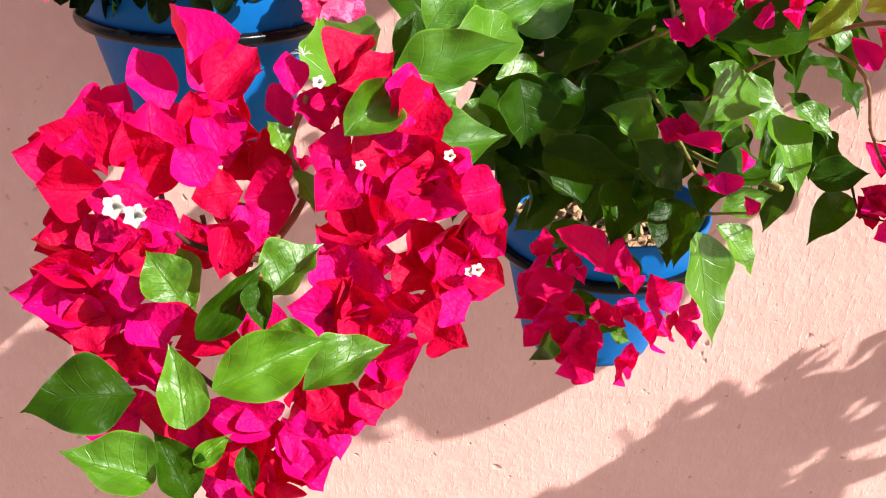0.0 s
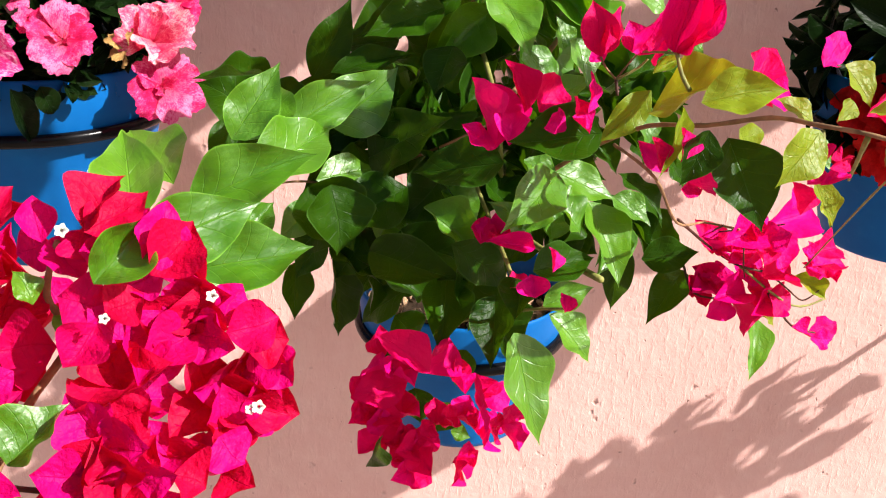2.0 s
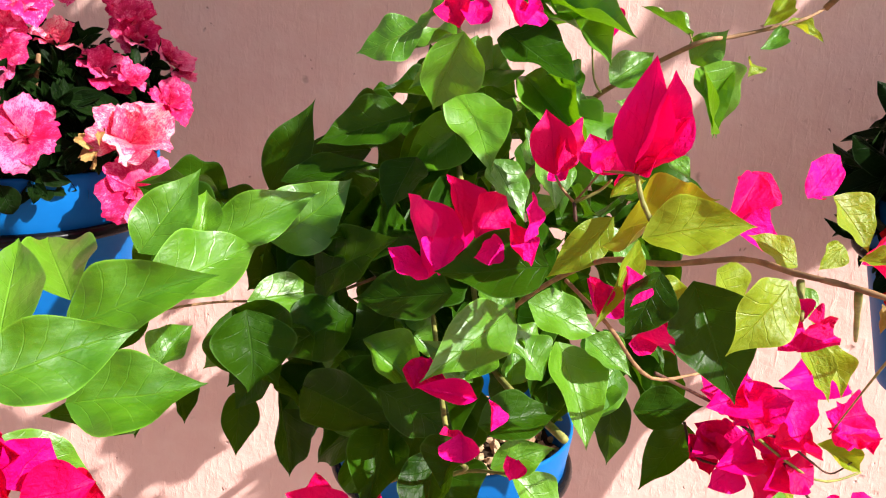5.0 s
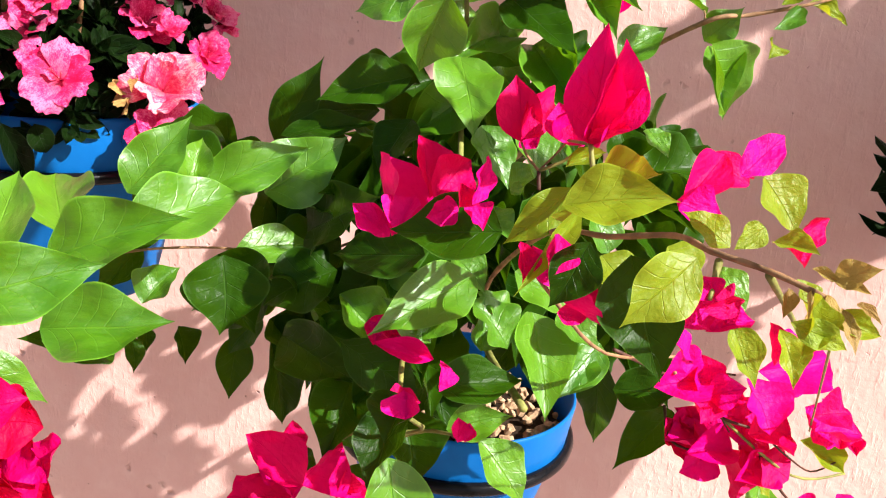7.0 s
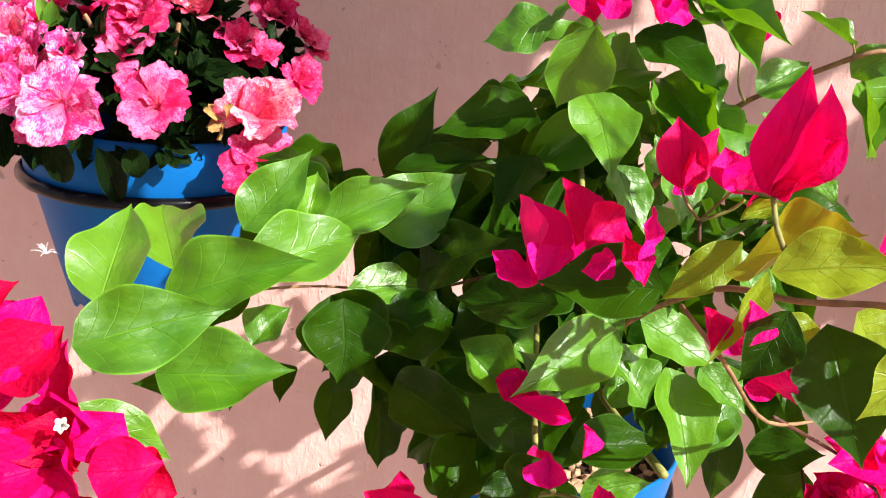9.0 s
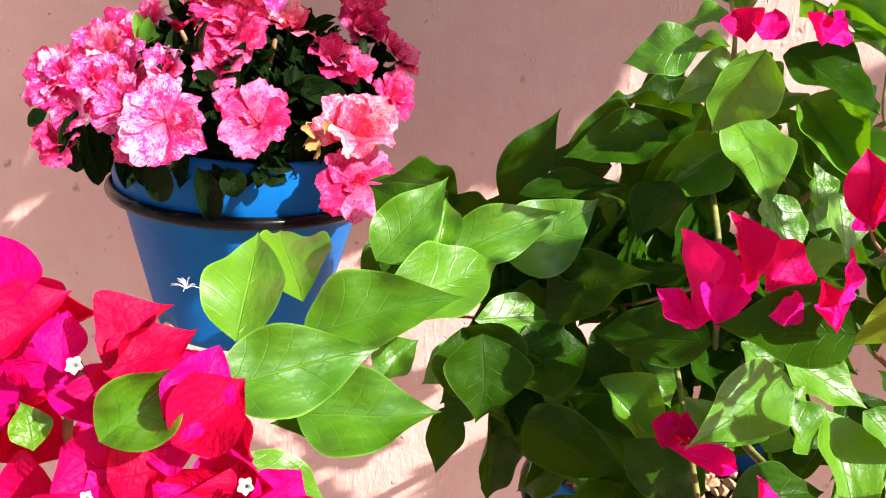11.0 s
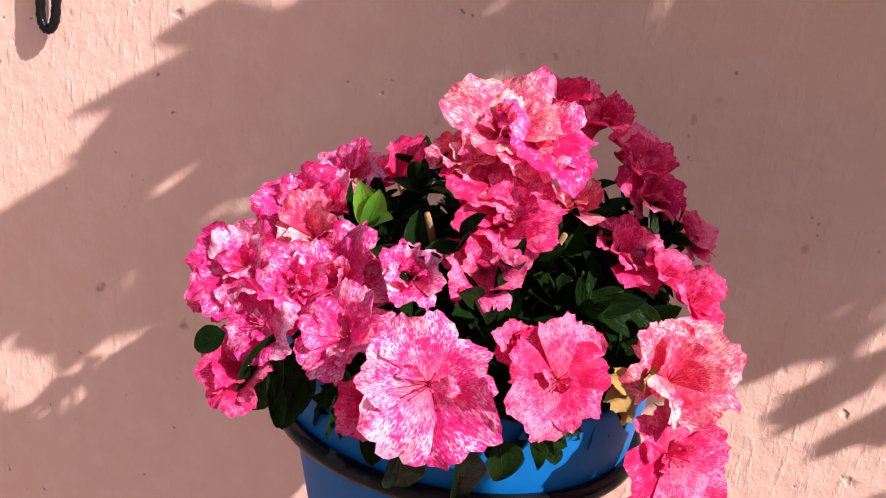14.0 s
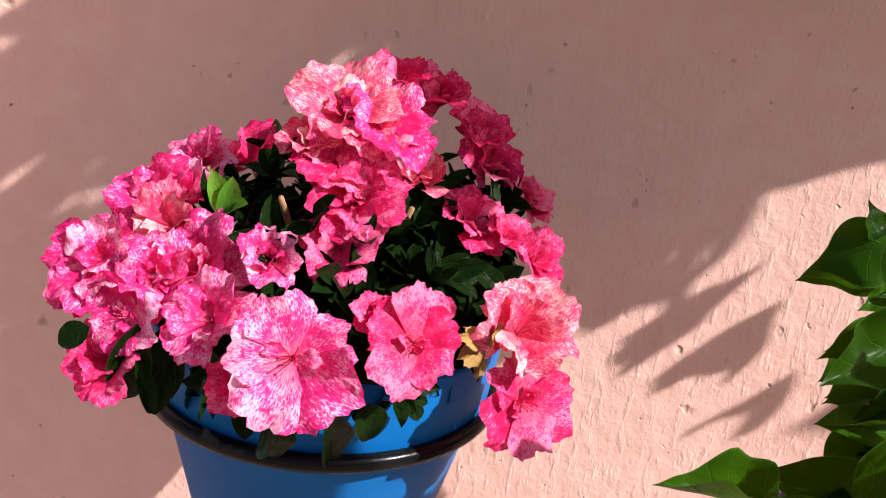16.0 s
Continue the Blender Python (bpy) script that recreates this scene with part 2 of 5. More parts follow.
BUDDING = foliage("budding_bougainvillea_leaf", (0.26, 0.15, 0.045), (0.34, 0.26, 0.06), (0.62, 0.42, 0.10), 0.30, 0.40, 0.3)
# leaf colour taken to near black for the shade inside the dome
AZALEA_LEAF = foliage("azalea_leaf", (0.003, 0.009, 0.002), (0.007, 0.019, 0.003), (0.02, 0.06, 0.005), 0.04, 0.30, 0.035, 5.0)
FRESH = foliage("fresh_azalea_leaf", (0.08, 0.22, 0.02), (0.12, 0.28, 0.03), (0.3, 0.6, 0.05), 0.35, 0.35)
BRACT = papery("bougainvillea_bract", (0.68, 0.001, 0.17), (0.58, 0.001, 0.045), (0.80, 0.001, 0.018), 0.24)
FRESH_BRACT = papery("fresh_bougainvillea_bract", (0.89, 0.001, 0.23), (0.82, 0.001, 0.11), (0.90, 0.001, 0.08), 0.24)
PETAL = streaked("streaked_azalea_petal", (0.95, 0.52, 0.70), (0.85, 0.042, 0.29), (0.68, 0.005, 0.12), 0.32, 0.85)
DEEP_PETAL = streaked("deep_pink_azalea_petal", (0.88, 0.22, 0.40), (0.76, 0.022, 0.18), (0.54, 0.003, 0.06), 0.32, 0.75)
SALMON_PETAL = streaked("faded_salmon_azalea_petal", (0.94, 0.56, 0.58), (0.86, 0.12, 0.25), (0.66, 0.008, 0.10), 0.35, 0.45)
RED_PETAL = streaked("scarlet_petal", (0.72, 0.012, 0.012), (0.62, 0.006, 0.006), (0.45, 0.002, 0.004), 0.35, 0.8)
WITHERED = plain("withered_petal", (0.48, 0.29, 0.10), 0.85, 150, 0.5, 0.001, 0.1)
WOOD = plain("bougainvillea_bark", (0.27, 0.15, 0.075), 0.75, 130, 0.45, 0.0008, 0.25)
TWIG = plain("green_twig", (0.20, 0.20, 0.05), 0.6, 150, 0.4, 0.0005, 0.3)
DARK_TWIG = plain("dark_red_twig", (0.075, 0.028, 0.018), 0.6, 150, 0.4, 0.0005, 0.3)
WHITE = plain("white_blossom", (0.86, 0.82, 0.70), 0.6, 200, 0.1, 0.0003, 0.2)
FLUFF = plain("white_fluff", (0.85, 0.85, 0.85), 0.8, 200, 0.05, 0.0001, 0.2)


# ---- building helpers ----
def finish(bm, name, mat, smooth=True):
    me = bpy.data.meshes.new(name)
    bm.normal_update()
    bm.to_mesh(me)
    bm.free()
    me.materials.append(mat)
    if smooth:
        me.shade_smooth()
    return me


def part(name, data, material_=None, parent=None, label=""):
    """Links a bmesh or a mesh as one mesh object under a thing or a part."""
    if isinstance(data, bmesh.types.BMesh):
        data = finish(data, name, material_)
    ob = new(name, data)
    if parent is not None:
        ob.parent = parent
    if label:
        tagged(ob, label)
    return ob


def thing(name, place, label, category, group=""):
    e = new(name)
    e.empty_display_size = 0.02
    e.location = place
    return tagged(e, label, category, group)


def under(ob, parent, m):
    """Puts a part at the world pose m below its thing."""
    ob.parent = parent
    ob.matrix_basis = Matrix.Translation(parent.location).inverted() @ m if parent.parent is None else m
    return ob


def lathe(profile, steps=72, cap_bottom=False):
    bm = bmesh.new()
    rings = []
    for r, z in profile:
        rings.append([bm.verts.new((r * math.cos(2 * math.pi * k / steps), r * math.sin(2 * math.pi * k / steps), z)) for k in range(steps)])
    for a, b in zip(rings, rings[1:]):
        for k in range(steps):
            bm.faces.new((a[k], a[(k + 1) % steps], b[(k + 1) % steps], b[k]))
    if cap_bottom:
        bm.faces.new(rings[0][::-1])
    return bm


def tube(points, radii, sides=8):
    """A tapered, bent rod through the points, smoothed between them."""
    pts, rad = [], []
    n = len(points)
    P = [Vector(p) for p in points]
    for i in range(n - 1):
        p0, p1, p2, p3 = P[max(0, i - 1)], P[i], P[i + 1], P[min(n - 1, i + 2)]
        for s in range(5):
            u = s / 5
            pts.append(0.5 * (2 * p1 + (p2 - p0) * u + (2 * p0 - 5 * p1 + 4 * p2 - p3) * u * u + (3 * p1 - p0 - 3 * p2 + p3) * u ** 3))
            rad.append(radii[0] + (radii[1] - radii[0]) * (i + u) / (n - 1))
    pts.append(P[-1])
    rad.append(radii[1])
    bm = bmesh.new()
    side = Vector((0.3, 0.8, 0.5))
    rings = []
    for i, p in enumerate(pts):
        d = (pts[min(i + 1, len(pts) - 1)] - pts[max(i - 1, 0)]).normalized()
        side = (side - d * side.dot(d)).normalized()
        up = d.cross(side)
        r = rad[i] * (1 + 0.10 * math.sin(i * 2.3))
        rings.append([bm.verts.new(p + (side * math.cos(2 * math.pi * k / sides) + up * math.sin(2 * math.pi * k / sides)) * r) for k in range(sides)])
    for a, b in zip(rings, rings[1:]):
        for k in range(sides):
            bm.faces.new((a[k], a[(k + 1) % sides], b[(k + 1) % sides], b[k]))
    bm.faces.new(rings[0][::-1])
    bm.faces.new(rings[-1])
    return bm


def blade(name, mat, seed, widest=0.36, sharp=1.0, fold=0.25, droop=0.15, wave=0.03, twist=0.0, cup=0.0, crinkle=0.0, rows=14, cols=8, hook=0.0):
    """A leaf or bract one unit long and one wide, from the origin along +y, its face towards +z."""
    rng = random.Random(seed)
    bm = bmesh.new()
    uvl = bm.loops.layers.uv.new("UVMap")
    a = widest / (1 - widest) * sharp
    peak = (widest ** a) * ((1 - widest) ** sharp)
    ph, ph2, k1 = rng.random() * 6.28, rng.random() * 6.28, rng.uniform(1.6, 2.6)
    lop = rng.uniform(-0.06, 0.06)
    grid = []
    for i in range(rows + 1):
        v = i / rows
        half = 0.5 * (max(v, 1e-4) ** a) * (max(1 - v, 0.0) ** sharp) / peak
        half = max(half, 0.003)
        row = []
        bend = 0.6 * droop * v * (1 - v)
        swing = hook * v * v * (1 - v)
        for j in range(cols + 1):
            u = j / cols * 2 - 1
            x = u * half * (1 + lop * u) + swing
            z = abs(u) ** 1.3 * half * fold * 2 + bend + cup * (u * u * half + 0.8 * ((v - 0.4) ** 2 - 0.16 - 0.2 * v))
            z += wave * abs(u) * math.sin(k1 * 6.28 * v + ph + (2.1 if u > 0 else 0)) * min(1, half * 3)
            if crinkle:
                z += crinkle * noise.noise(Vector((x * 5 + ph * 3, v * 5 + ph2, seed * 0.7)))
                x *= 1 + crinkle * 0.8 * math.sin(v * 11 + ph)
            ang = twist * (v - 0.3)
            x, z = x * math.cos(ang) - (z - bend) * math.sin(ang), bend + x * math.sin(ang) + (z - bend) * math.cos(ang)
            row.append((bm.verts.new((x, v, z)), (j / cols, v)))
        grid.append(row)
    for i in range(rows):
        for j in range(cols):
            q = (grid[i][j], grid[i][j + 1], grid[i + 1][j + 1], grid[i + 1][j])
            f = bm.faces.new([c[0] for c in q])
            for loop, c in zip(f.loops, q):
                loop[uvl].uv = c[1]
    return finish(bm, name, mat)


OUT = Vector((0.34, -0.70, 0.60)).normalized()      # set between sun and camera, so the leaves' sheen shows in view


def aim(base, tip, width, roll, face=OUT):
    """The pose that lays a unit blade from base to tip with that width."""
    b, q = Vector(base), Vector(tip)
    y = q - b
    length = y.length
    y.normalize()
    z = (face - y * face.dot(y)).normalized()
    x = y.cross(z)
    rot = Matrix((x, y, z)).transposed().to_4x4() @ Matrix.Rotation(radians(roll), 4, "Y")
    return Matrix.Translation(b) @ rot @ Matrix.Diagonal((width, length, 0.5 * (width + length), 1))


# ---- wall and ground ----
def slab(name, lo, hi, mat, label, category):
    bm = bmesh.new()
    bmesh.ops.create_cube(bm, size=1.0)
    for v in bm.verts:
        v.co = Vector([lo[k] if v.co[k] < 0 else hi[k] for k in range(3)])
    bmesh.ops.bevel(bm, geom=bm.edges[:], offset=0.01, segments=2, affect="EDGES")
    ob = part(name, finish(bm, name, mat, False))
    return tagged(ob, label, category, kind="structure")


slab("wall_north", (-4.5, 0.0, -0.02), (4.5, 0.25, 3.2), STUCCO, "uneven pink stucco wall in sun and leaf shade", "wall")
slab("ground", (-60, -60, -0.15), (60, 0.0, 0.0), BOUNCE_GROUND, "unseen plain ground, toned for its bounce light on the wall", "ground")


# ---- pots in their iron rings ----
RING_UP = 0.110


def pot(x, y, z, label, notch=None, wide=1.0, tall=1.0):
    """A tapered blue pot that hangs in a ring; x, y: its axis, z: its base."""
    t = thing("flower_pot", (x, y, z), label, "flower pot", "blue pots on the wall")
    prof = [(0.0, 0.006), (0.054, 0.006), (0.058, 0.003), (0.0605, 0.0005), (0.0625, 0.002), (0.064, 0.007), (0.0655, 0.014)]
    prof += [(0.0655 + 0.0235 * k / 8, 0.014 + 0.094 * k / 8) for k in range(1, 9)]
    prof += [(0.0925, 0.1105), (0.0935, 0.114), (0.0955, 0.132), (0.0975, 0.149), (0.0972, 0.1518), (0.0958, 0.1525), (0.0945, 0.151), (0.0925, 0.135), (0.089, 0.112), (0.080, 0.08)]
    bm = lathe(prof, 96)
    if notch is not None:
        for v in bm.verts:
            if v.co.z < 0.013 and v.co.xy.length > 0.05:
                a = (math.degrees(math.atan2(v.co.y, v.co.x)) - notch + 180) % 360 - 180
                v.co.z += 0.011 * math.exp(-(a / 13) ** 4)
    bmesh.ops.scale(bm, vec=(wide, wide, tall), verts=bm.verts)
    part("pot_body", bm, BLUE, t)
    soil = bmesh.new()
    bmesh.ops.create_circle(soil, cap_ends=True, radius=0.0885, segments=40)
    bmesh.ops.subdivide_edges(soil, edges=soil.edges[:], cuts=1)
    bmesh.ops.poke(soil, faces=soil.faces[:])
    for v in soil.verts:
        v.co = Vector((v.co.x * wide, v.co.y * wide, (0.118 + 0.006 * noise.noise(v.co * 60)) * tall))
    part("soil", soil, SOIL, t, "dark potting soil")
    return t


def ring(x, y, z, wide=1.0):
    t = thing("pot_ring", (x, y, z), "black painted iron ring that holds a pot off the wall", "pot holder", "pot rings")
    bm = bmesh.new()
    steps, sides, R, r = 96, 12, 0.0955 * wide, 0.0042
    rows = []
    for i in range(steps):
        a = 2 * math.pi * i / steps
        rows.append([bm.verts.new(((R + r * math.cos(2 * math.pi * k / sides)) * math.cos(a), (R + r * math.cos(2 * math.pi * k / sides)) * math.sin(a), 1.15 * r * math.sin(2 * math.pi * k / sides))) for k in range(sides)])
    for i in range(steps):
        for k in range(sides):
            bm.faces.new((rows[i][k], rows[(i + 1) % steps][k], rows[(i + 1) % steps][(k + 1) % sides], rows[i][(k + 1) % sides]))
    part("hoop", bm, BLACK, t)
    part("arm", tube(((0, R - 0.001, 0), (0, (R - y) / 2, -0.004), (0, -y + 0.004, 0)), (0.0045, 0.0045)), BLACK, t)
    plate = bmesh.new()
    bmesh.ops.create_cube(plate, size=1.0)
    for v in plate.verts:
        v.co = Vector((v.co.x * 0.024, -y - 0.003 + v.co.y * 0.006, v.co.z * 0.07))
    bmesh.ops.bevel(plate, geom=plate.edges[:], offset=0.0015, segments=2, affect="EDGES")
    part("wall_plate", plate, BLACK, t)
    return t


def grit(x, y, z, count, seed):
    """Loose bark and grit on the soil of a pot."""
    rng = random.Random(seed)
    bm = bmesh.new()
    for k in range(count):
        a, r = rng.random() * 6.28, 0.074 * math.sqrt(rng.random())
        s = rng.uniform(0.0025, 0.0065)
        m = Matrix.Translation((r * math.cos(a), r * math.sin(a), 0.099 + rng.random() * 0.005)) @ Euler((rng.random() * 6, rng.random() * 6, rng.random() * 6)).to_matrix().to_4x4()
        made = bmesh.ops.create_icosphere(bm, subdivisions=1, radius=s, matrix=m @ Matrix.Diagonal((1, rng.uniform(0.5, 0.9), rng.uniform(0.4, 0.8), 1)))
        for v in made["verts"]:
            v.co += Vector((rng.uniform(-1, 1), rng.uniform(-1, 1), rng.uniform(-1, 1))) * s * 0.2
    ob = part("bark_grit", finish(bm, "bark_grit", GRIT, False))
    ob.location = (x, y, z)
    return tagged(ob, "loose tan bark and grit on the potting soil", "grit", kind="stuff")


POT_A, POT_B, POT_C = (-0.195, -0.172, 1.231), (0.134, -0.248, 1.103), (0.532, -0.178, 1.231)
# pots D, U and V stand out of view, added for their shade
POT_D, POT_U, POT_V = (0.862, -0.248, 1.103), (0.27, -0.178, 1.66), (0.90, -0.178, 1.69)
pot(*POT_A, "tapered blue plastic pot with a notched foot holding an azalea", notch=-125)
pot(*POT_B, "small tapered blue plastic pot holding a bougainvillea", None, 0.86, 0.82)
pot(*POT_C, "tapered blue plastic pot holding scarlet flowers")
pot(*POT_D, "unseen small blue plastic pot added in the lower row to shade the wall", None, 0.86, 0.82)
for p in (POT_U, POT_V):
    pot(*p, "unseen blue plastic pot added in the upper row to shade the wall")
for p in (POT_A, POT_C, POT_U, POT_V):
    ring(p[0], p[1], p[2] + RING_UP)
for p in (POT_B, POT_D):
    ring(p[0], p[1], p[2] + RING_UP * 0.82, 0.86)
grit(*POT_B, 260, 5)


# ---- the bougainvillea ----
plant = thing("bougainvillea", (POT_B[0], POT_B[1], POT_B[2] + 0.097), "sprawling bougainvillea with green leaves and magenta bracts", "shrub")
spray = thing("bougainvillea_spray", (-0.06, -0.60, 1.16), "long bougainvillea spray massed with magenta bracts", "shrub")

LEAVES = [blade("leaf", LEAF, 10 + k, 0.34 + 0.03 * (k % 3), 1.35 + 0.12 * (k % 3), (0.22, 0.36, 0.46, 0.28, 0.40)[k % 5], (0.25, 0.5, 0.7, 0.15, 0.4, 0.6)[k % 6], 0.085,
                (0.4, -0.35, 0.15, -0.5)[k % 4], (0.0, 0.12, -0.25)[k % 3], 0.02, 20, 10, hook=(0.3, -0.35, 0.12, -0.15)[k % 4]) for k in range(12)]


def recoloured(meshes, mat, name):
    out = []
    for me in meshes:
        c = me.copy()
        c.name = name
        c.materials[0] = mat
        out.append(c)
    return out


SHADED_LEAVES, YOUNG_LEAVES = recoloured(LEAVES, SHADED_LEAF, "leaf"), recoloured(LEAVES, YOUNG, "leaf")
BUDDING_LEAVES = recoloured(LEAVES, BUDDING, "leaf")
BRACTS = [blade("bract", BRACT, 40 + k, 0.42 + 0.03 * (k % 3), 1.1 + 0.14 * (k % 2), (0.16, 0.34, 0.05, 0.45)[k % 4], (0.3, 0.6, 0.1, 0.45)[k % 4], 0.07, (0.5, -0.4, 0.15)[k % 3], (0.15, 0.3, 0.0)[k % 3], 0.06, 14, 10, hook=(0.3, -0.3, 0.0)[k % 3]) for k in range(12)]
FRESH_BRACTS = recoloured(BRACTS, FRESH_BRACT, "bract")
count = [0]


def toss(k, amount):
    """The outward direction, turned a little for each leaf."""
    return (OUT + Vector((math.sin(k * 2.39), math.sin(k * 4.11 + 1), math.sin(k * 3.37 + 2))) * amount).normalized()


def leaves(rows, owner=None, meshes=None, label=""):
    """Leaves on one branch. A row: base, tip, width and roll about the midrib; a short stalk runs from each base."""
    for bx, by, bz, tx, ty, tz, w, roll in rows:
        k = count[0] = count[0] + 1
        me = (meshes or LEAVES)[k % len(LEAVES)]
        ob = part("leaf", me, None, owner or plant, label)
        under(ob, owner or plant, aim((bx, by, bz), (tx, ty, tz), 1.06 * w, roll, OUT) if roll == 1 else aim((bx, by, bz), (tx, ty, tz), 1.06 * w, roll + ((k * 37) % 41 - 20), toss(k, 0.2)))


def spread_leaves(rows, meshes, label="", name="leaf"):
    """The large outer leaves and bracts. A row: base, tip, and half the width as a vector to one side."""
    for bx, by, bz, tx, ty, tz, sx, sy, sz in rows:
        k = count[0] = count[0] + 1
        base, along, side = Vector((bx, by, bz)), Vector((tx - bx, ty - by, tz - bz)), Vector((sx, sy, sz))
        side -= along * side.dot(along) / along.length_squared
        face = side.cross(along).normalized() * (0.45 * side.length + 0.28 * along.length)
        ob = part(name, meshes[k % len(meshes)], None, plant, label)
        under(ob, plant, Matrix.Translation(base) @ Matrix((side * 2.0, along, face)).transposed().to_4x4())


def shaded_leaves(rows):
    leaves(rows, plant, SHADED_LEAVES)


def young_leaves(rows):
    leaves(rows, plant, YOUNG_LEAVES, "young yellow-green leaf")


def spray_leaves(rows):
    for row in rows:
        # wide or rolled leaves get the leaf colour with shade painted in
        leaves((row,), spray, LEAVES if row[7] == 0 and row[6] < 0.0195 else SHADED_LEAVES)


def bracts(rows, owner=None):
    """Papery bracts. A row: base, tip, width and roll."""
    for bx, by, bz, tx, ty, tz, w, roll in rows:
        k = count[0] = count[0] + 1
        ob = part("bract", (BRACTS if owner is spray else FRESH_BRACTS)[(k * 7) % len(BRACTS)], None, owner or plant)
        under(ob, owner or plant, aim((bx, by, bz), (tx, ty, tz), (1.14 if owner is spray else 1.0) * w, roll + ((k * 53) % 61 - 30), toss(k, 0.32)))


def spray_bracts(rows):
    bracts(rows, spray)


def heads(rows, owner, seed=3, tilt=0.5):
    """Heads of three bracts round a small flower. A row: centre and size."""
    rng = random.Random(seed)
    for x, y, z, s in rows:
        c, s = Vector((x, y, z)), s * (1.06 if owner is spray else 1.0)
        axis = (OUT + Vector((rng.uniform(-1, 1), rng.uniform(-1, 1), rng.uniform(-1, 1))) * tilt).normalized()
        u = axis.orthogonal().normalized()
        turn = rng.random() * 6.28
        for k in range(3):
            a = turn + k * 2.094 + rng.uniform(-0.25, 0.25)
            d = (u * math.cos(a) + axis.cross(u) * math.sin(a))
            lift = rng.uniform(0.15, 0.75)
            tip = c + (d + axis * lift).normalized() * s * rng.uniform(0.85, 1.15)
            n = count[0] = count[0] + 1
            ob = part("bract", (BRACTS if owner is spray else FRESH_BRACTS)[(n * 5) % len(BRACTS)], None, owner)
            under(ob, owner, aim(c - axis * s * 0.1, tip, s * rng.uniform(0.85, 1.1), rng.uniform(-25, 25), axis - d * 0.6))


def blossom_mesh():
    """The small white flower at the heart of the bracts: a tube that opens into a ruffled star."""
    bm = bmesh.new()
    n = 20
    rim, mid = [], []
    for k in range(n):
        a = 2 * math.pi * k / n
        r = 1.0 + 0.18 * math.cos(5 * a) + 0.07 * math.sin(10 * a)
        rim.append(bm.verts.new((r * math.cos(a), r * math.sin(a), 0.12 * math.sin(5 * a))))
        mid.append(bm.verts.new((0.3 * math.cos(a), 0.3 * math.sin(a), -0.05)))
    foot = [bm.verts.new((0.2 * math.cos(2 * math.pi * k / n), 0.2 * math.sin(2 * math.pi * k / n), -1.6)) for k in range(n)]
    for a, b in ((rim, mid), (mid, foot)):
        for k in range(n):
            bm.faces.new((a[k], a[(k + 1) % n], b[(k + 1) % n], b[k]))
    return finish(bm, "blossom", WHITE)


BLOSSOM = blossom_mesh()


def blossoms(rows, owner):
    for x, y, z, r in rows:
        ob = part("blossom", BLOSSOM, None, owner, "tiny white tubular flower")
        tilt = Vector((0.1 * math.sin(x * 900), -0.85, 0.5)).normalized()
        under(ob, owner, Matrix.Translation((x, y, z)) @ tilt.to_track_quat("Z", "Y").to_matrix().to_4x4() @ Matrix.Scale(r, 4))


def stem(points, radii, owner=None, mat=None):
    o = owner or plant
    bm = tube(points, [0.8 * r if r < 0.0018 else r for r in radii])
    bmesh.ops.translate(bm, verts=bm.verts, vec=-o.location)
    part("stem", bm, mat or WOOD, o)


stem(((.176, -.471, 1.335), (.147, -.360, 1.322), (.132, -.373, 1.399), (.122, -.315, 1.445), (.123, -.348, 1.489), (.116, -.337, 1.520)), (0.0019, 0.0013), plant, TWIG)
stem(((.147, -.360, 1.322), (.154, -.415, 1.371), (.175, -.491, 1.420), (.194, -.528, 1.433), (.211, -.548, 1.442), (.217, -.572, 1.446), (.230, -.583, 1.446), (.242, -.592, 1.444)), (0.0015, 0.0010), plant, WOOD)
stem(((.132, -.373, 1.399), (.156, -.350, 1.415), (.1930, -.3050, 1.4470), (.2048, -.3020, 1.4624), (.2412, -.3465, 1.4937), (.2629, -.3411, 1.4988), (.2930, -.3424, 1.5078), (.313, -.326, 1.515)), (0.0021, 0.0008), plant, WOOD)
stem(((.2048, -.3020, 1.4624), (.1967, -.3220, 1.4719), (.1930, -.3280, 1.4900)), (0.0009, 0.0006), plant, TWIG)
stem(((.2412, -.3465, 1.4937), (.2410, -.3340, 1.5010)), (0.0007, 0.0005), plant, WOOD)
stem(((.1850, -.5070, 1.4580), (.1870, -.5110, 1.4500), (.1900, -.5150, 1.4440)), (0.0011, 0.0013), plant, TWIG)
stem(((.1850, -.5070, 1.4580), (.1810, -.5000, 1.4570), (.1780, -.4840, 1.4540)), (0.0008, 0.0006), plant, TWIG)
stem(((.1690, -.4780, 1.4400), (.1780, -.4780, 1.4450), (.1820, -.4800, 1.4500)), (0.0009, 0.0006), plant, TWIG)
stem(((.1690, -.4780, 1.4400), (.1740, -.4760, 1.4460), (.1780, -.4770, 1.4520)), (0.0006, 0.0005), plant, WOOD)
stem(((.1690, -.4780, 1.4400), (.1640, -.4770, 1.4450), (.1610, -.4770, 1.4500)), (0.0007, 0.0006), plant, WOOD)
stem(((.1690, -.4780, 1.4400), (.1700, -.4800, 1.4330)), (0.0009, 0.0010), plant, DARK_TWIG)
stem(((.134, -.392, 1.399), (.097, -.395, 1.381), (.043, -.338, 1.340), (.017, -.406, 1.364), (-.002, -.464, 1.379), (-.033, -.484, 1.370)), (0.0012, 0.0006), plant, WOOD)
stem(((.117, -.468, 1.307), (.136, -.472, 1.318), (.156, -.495, 1.331)), (0.0014, 0.0008), plant, TWIG)
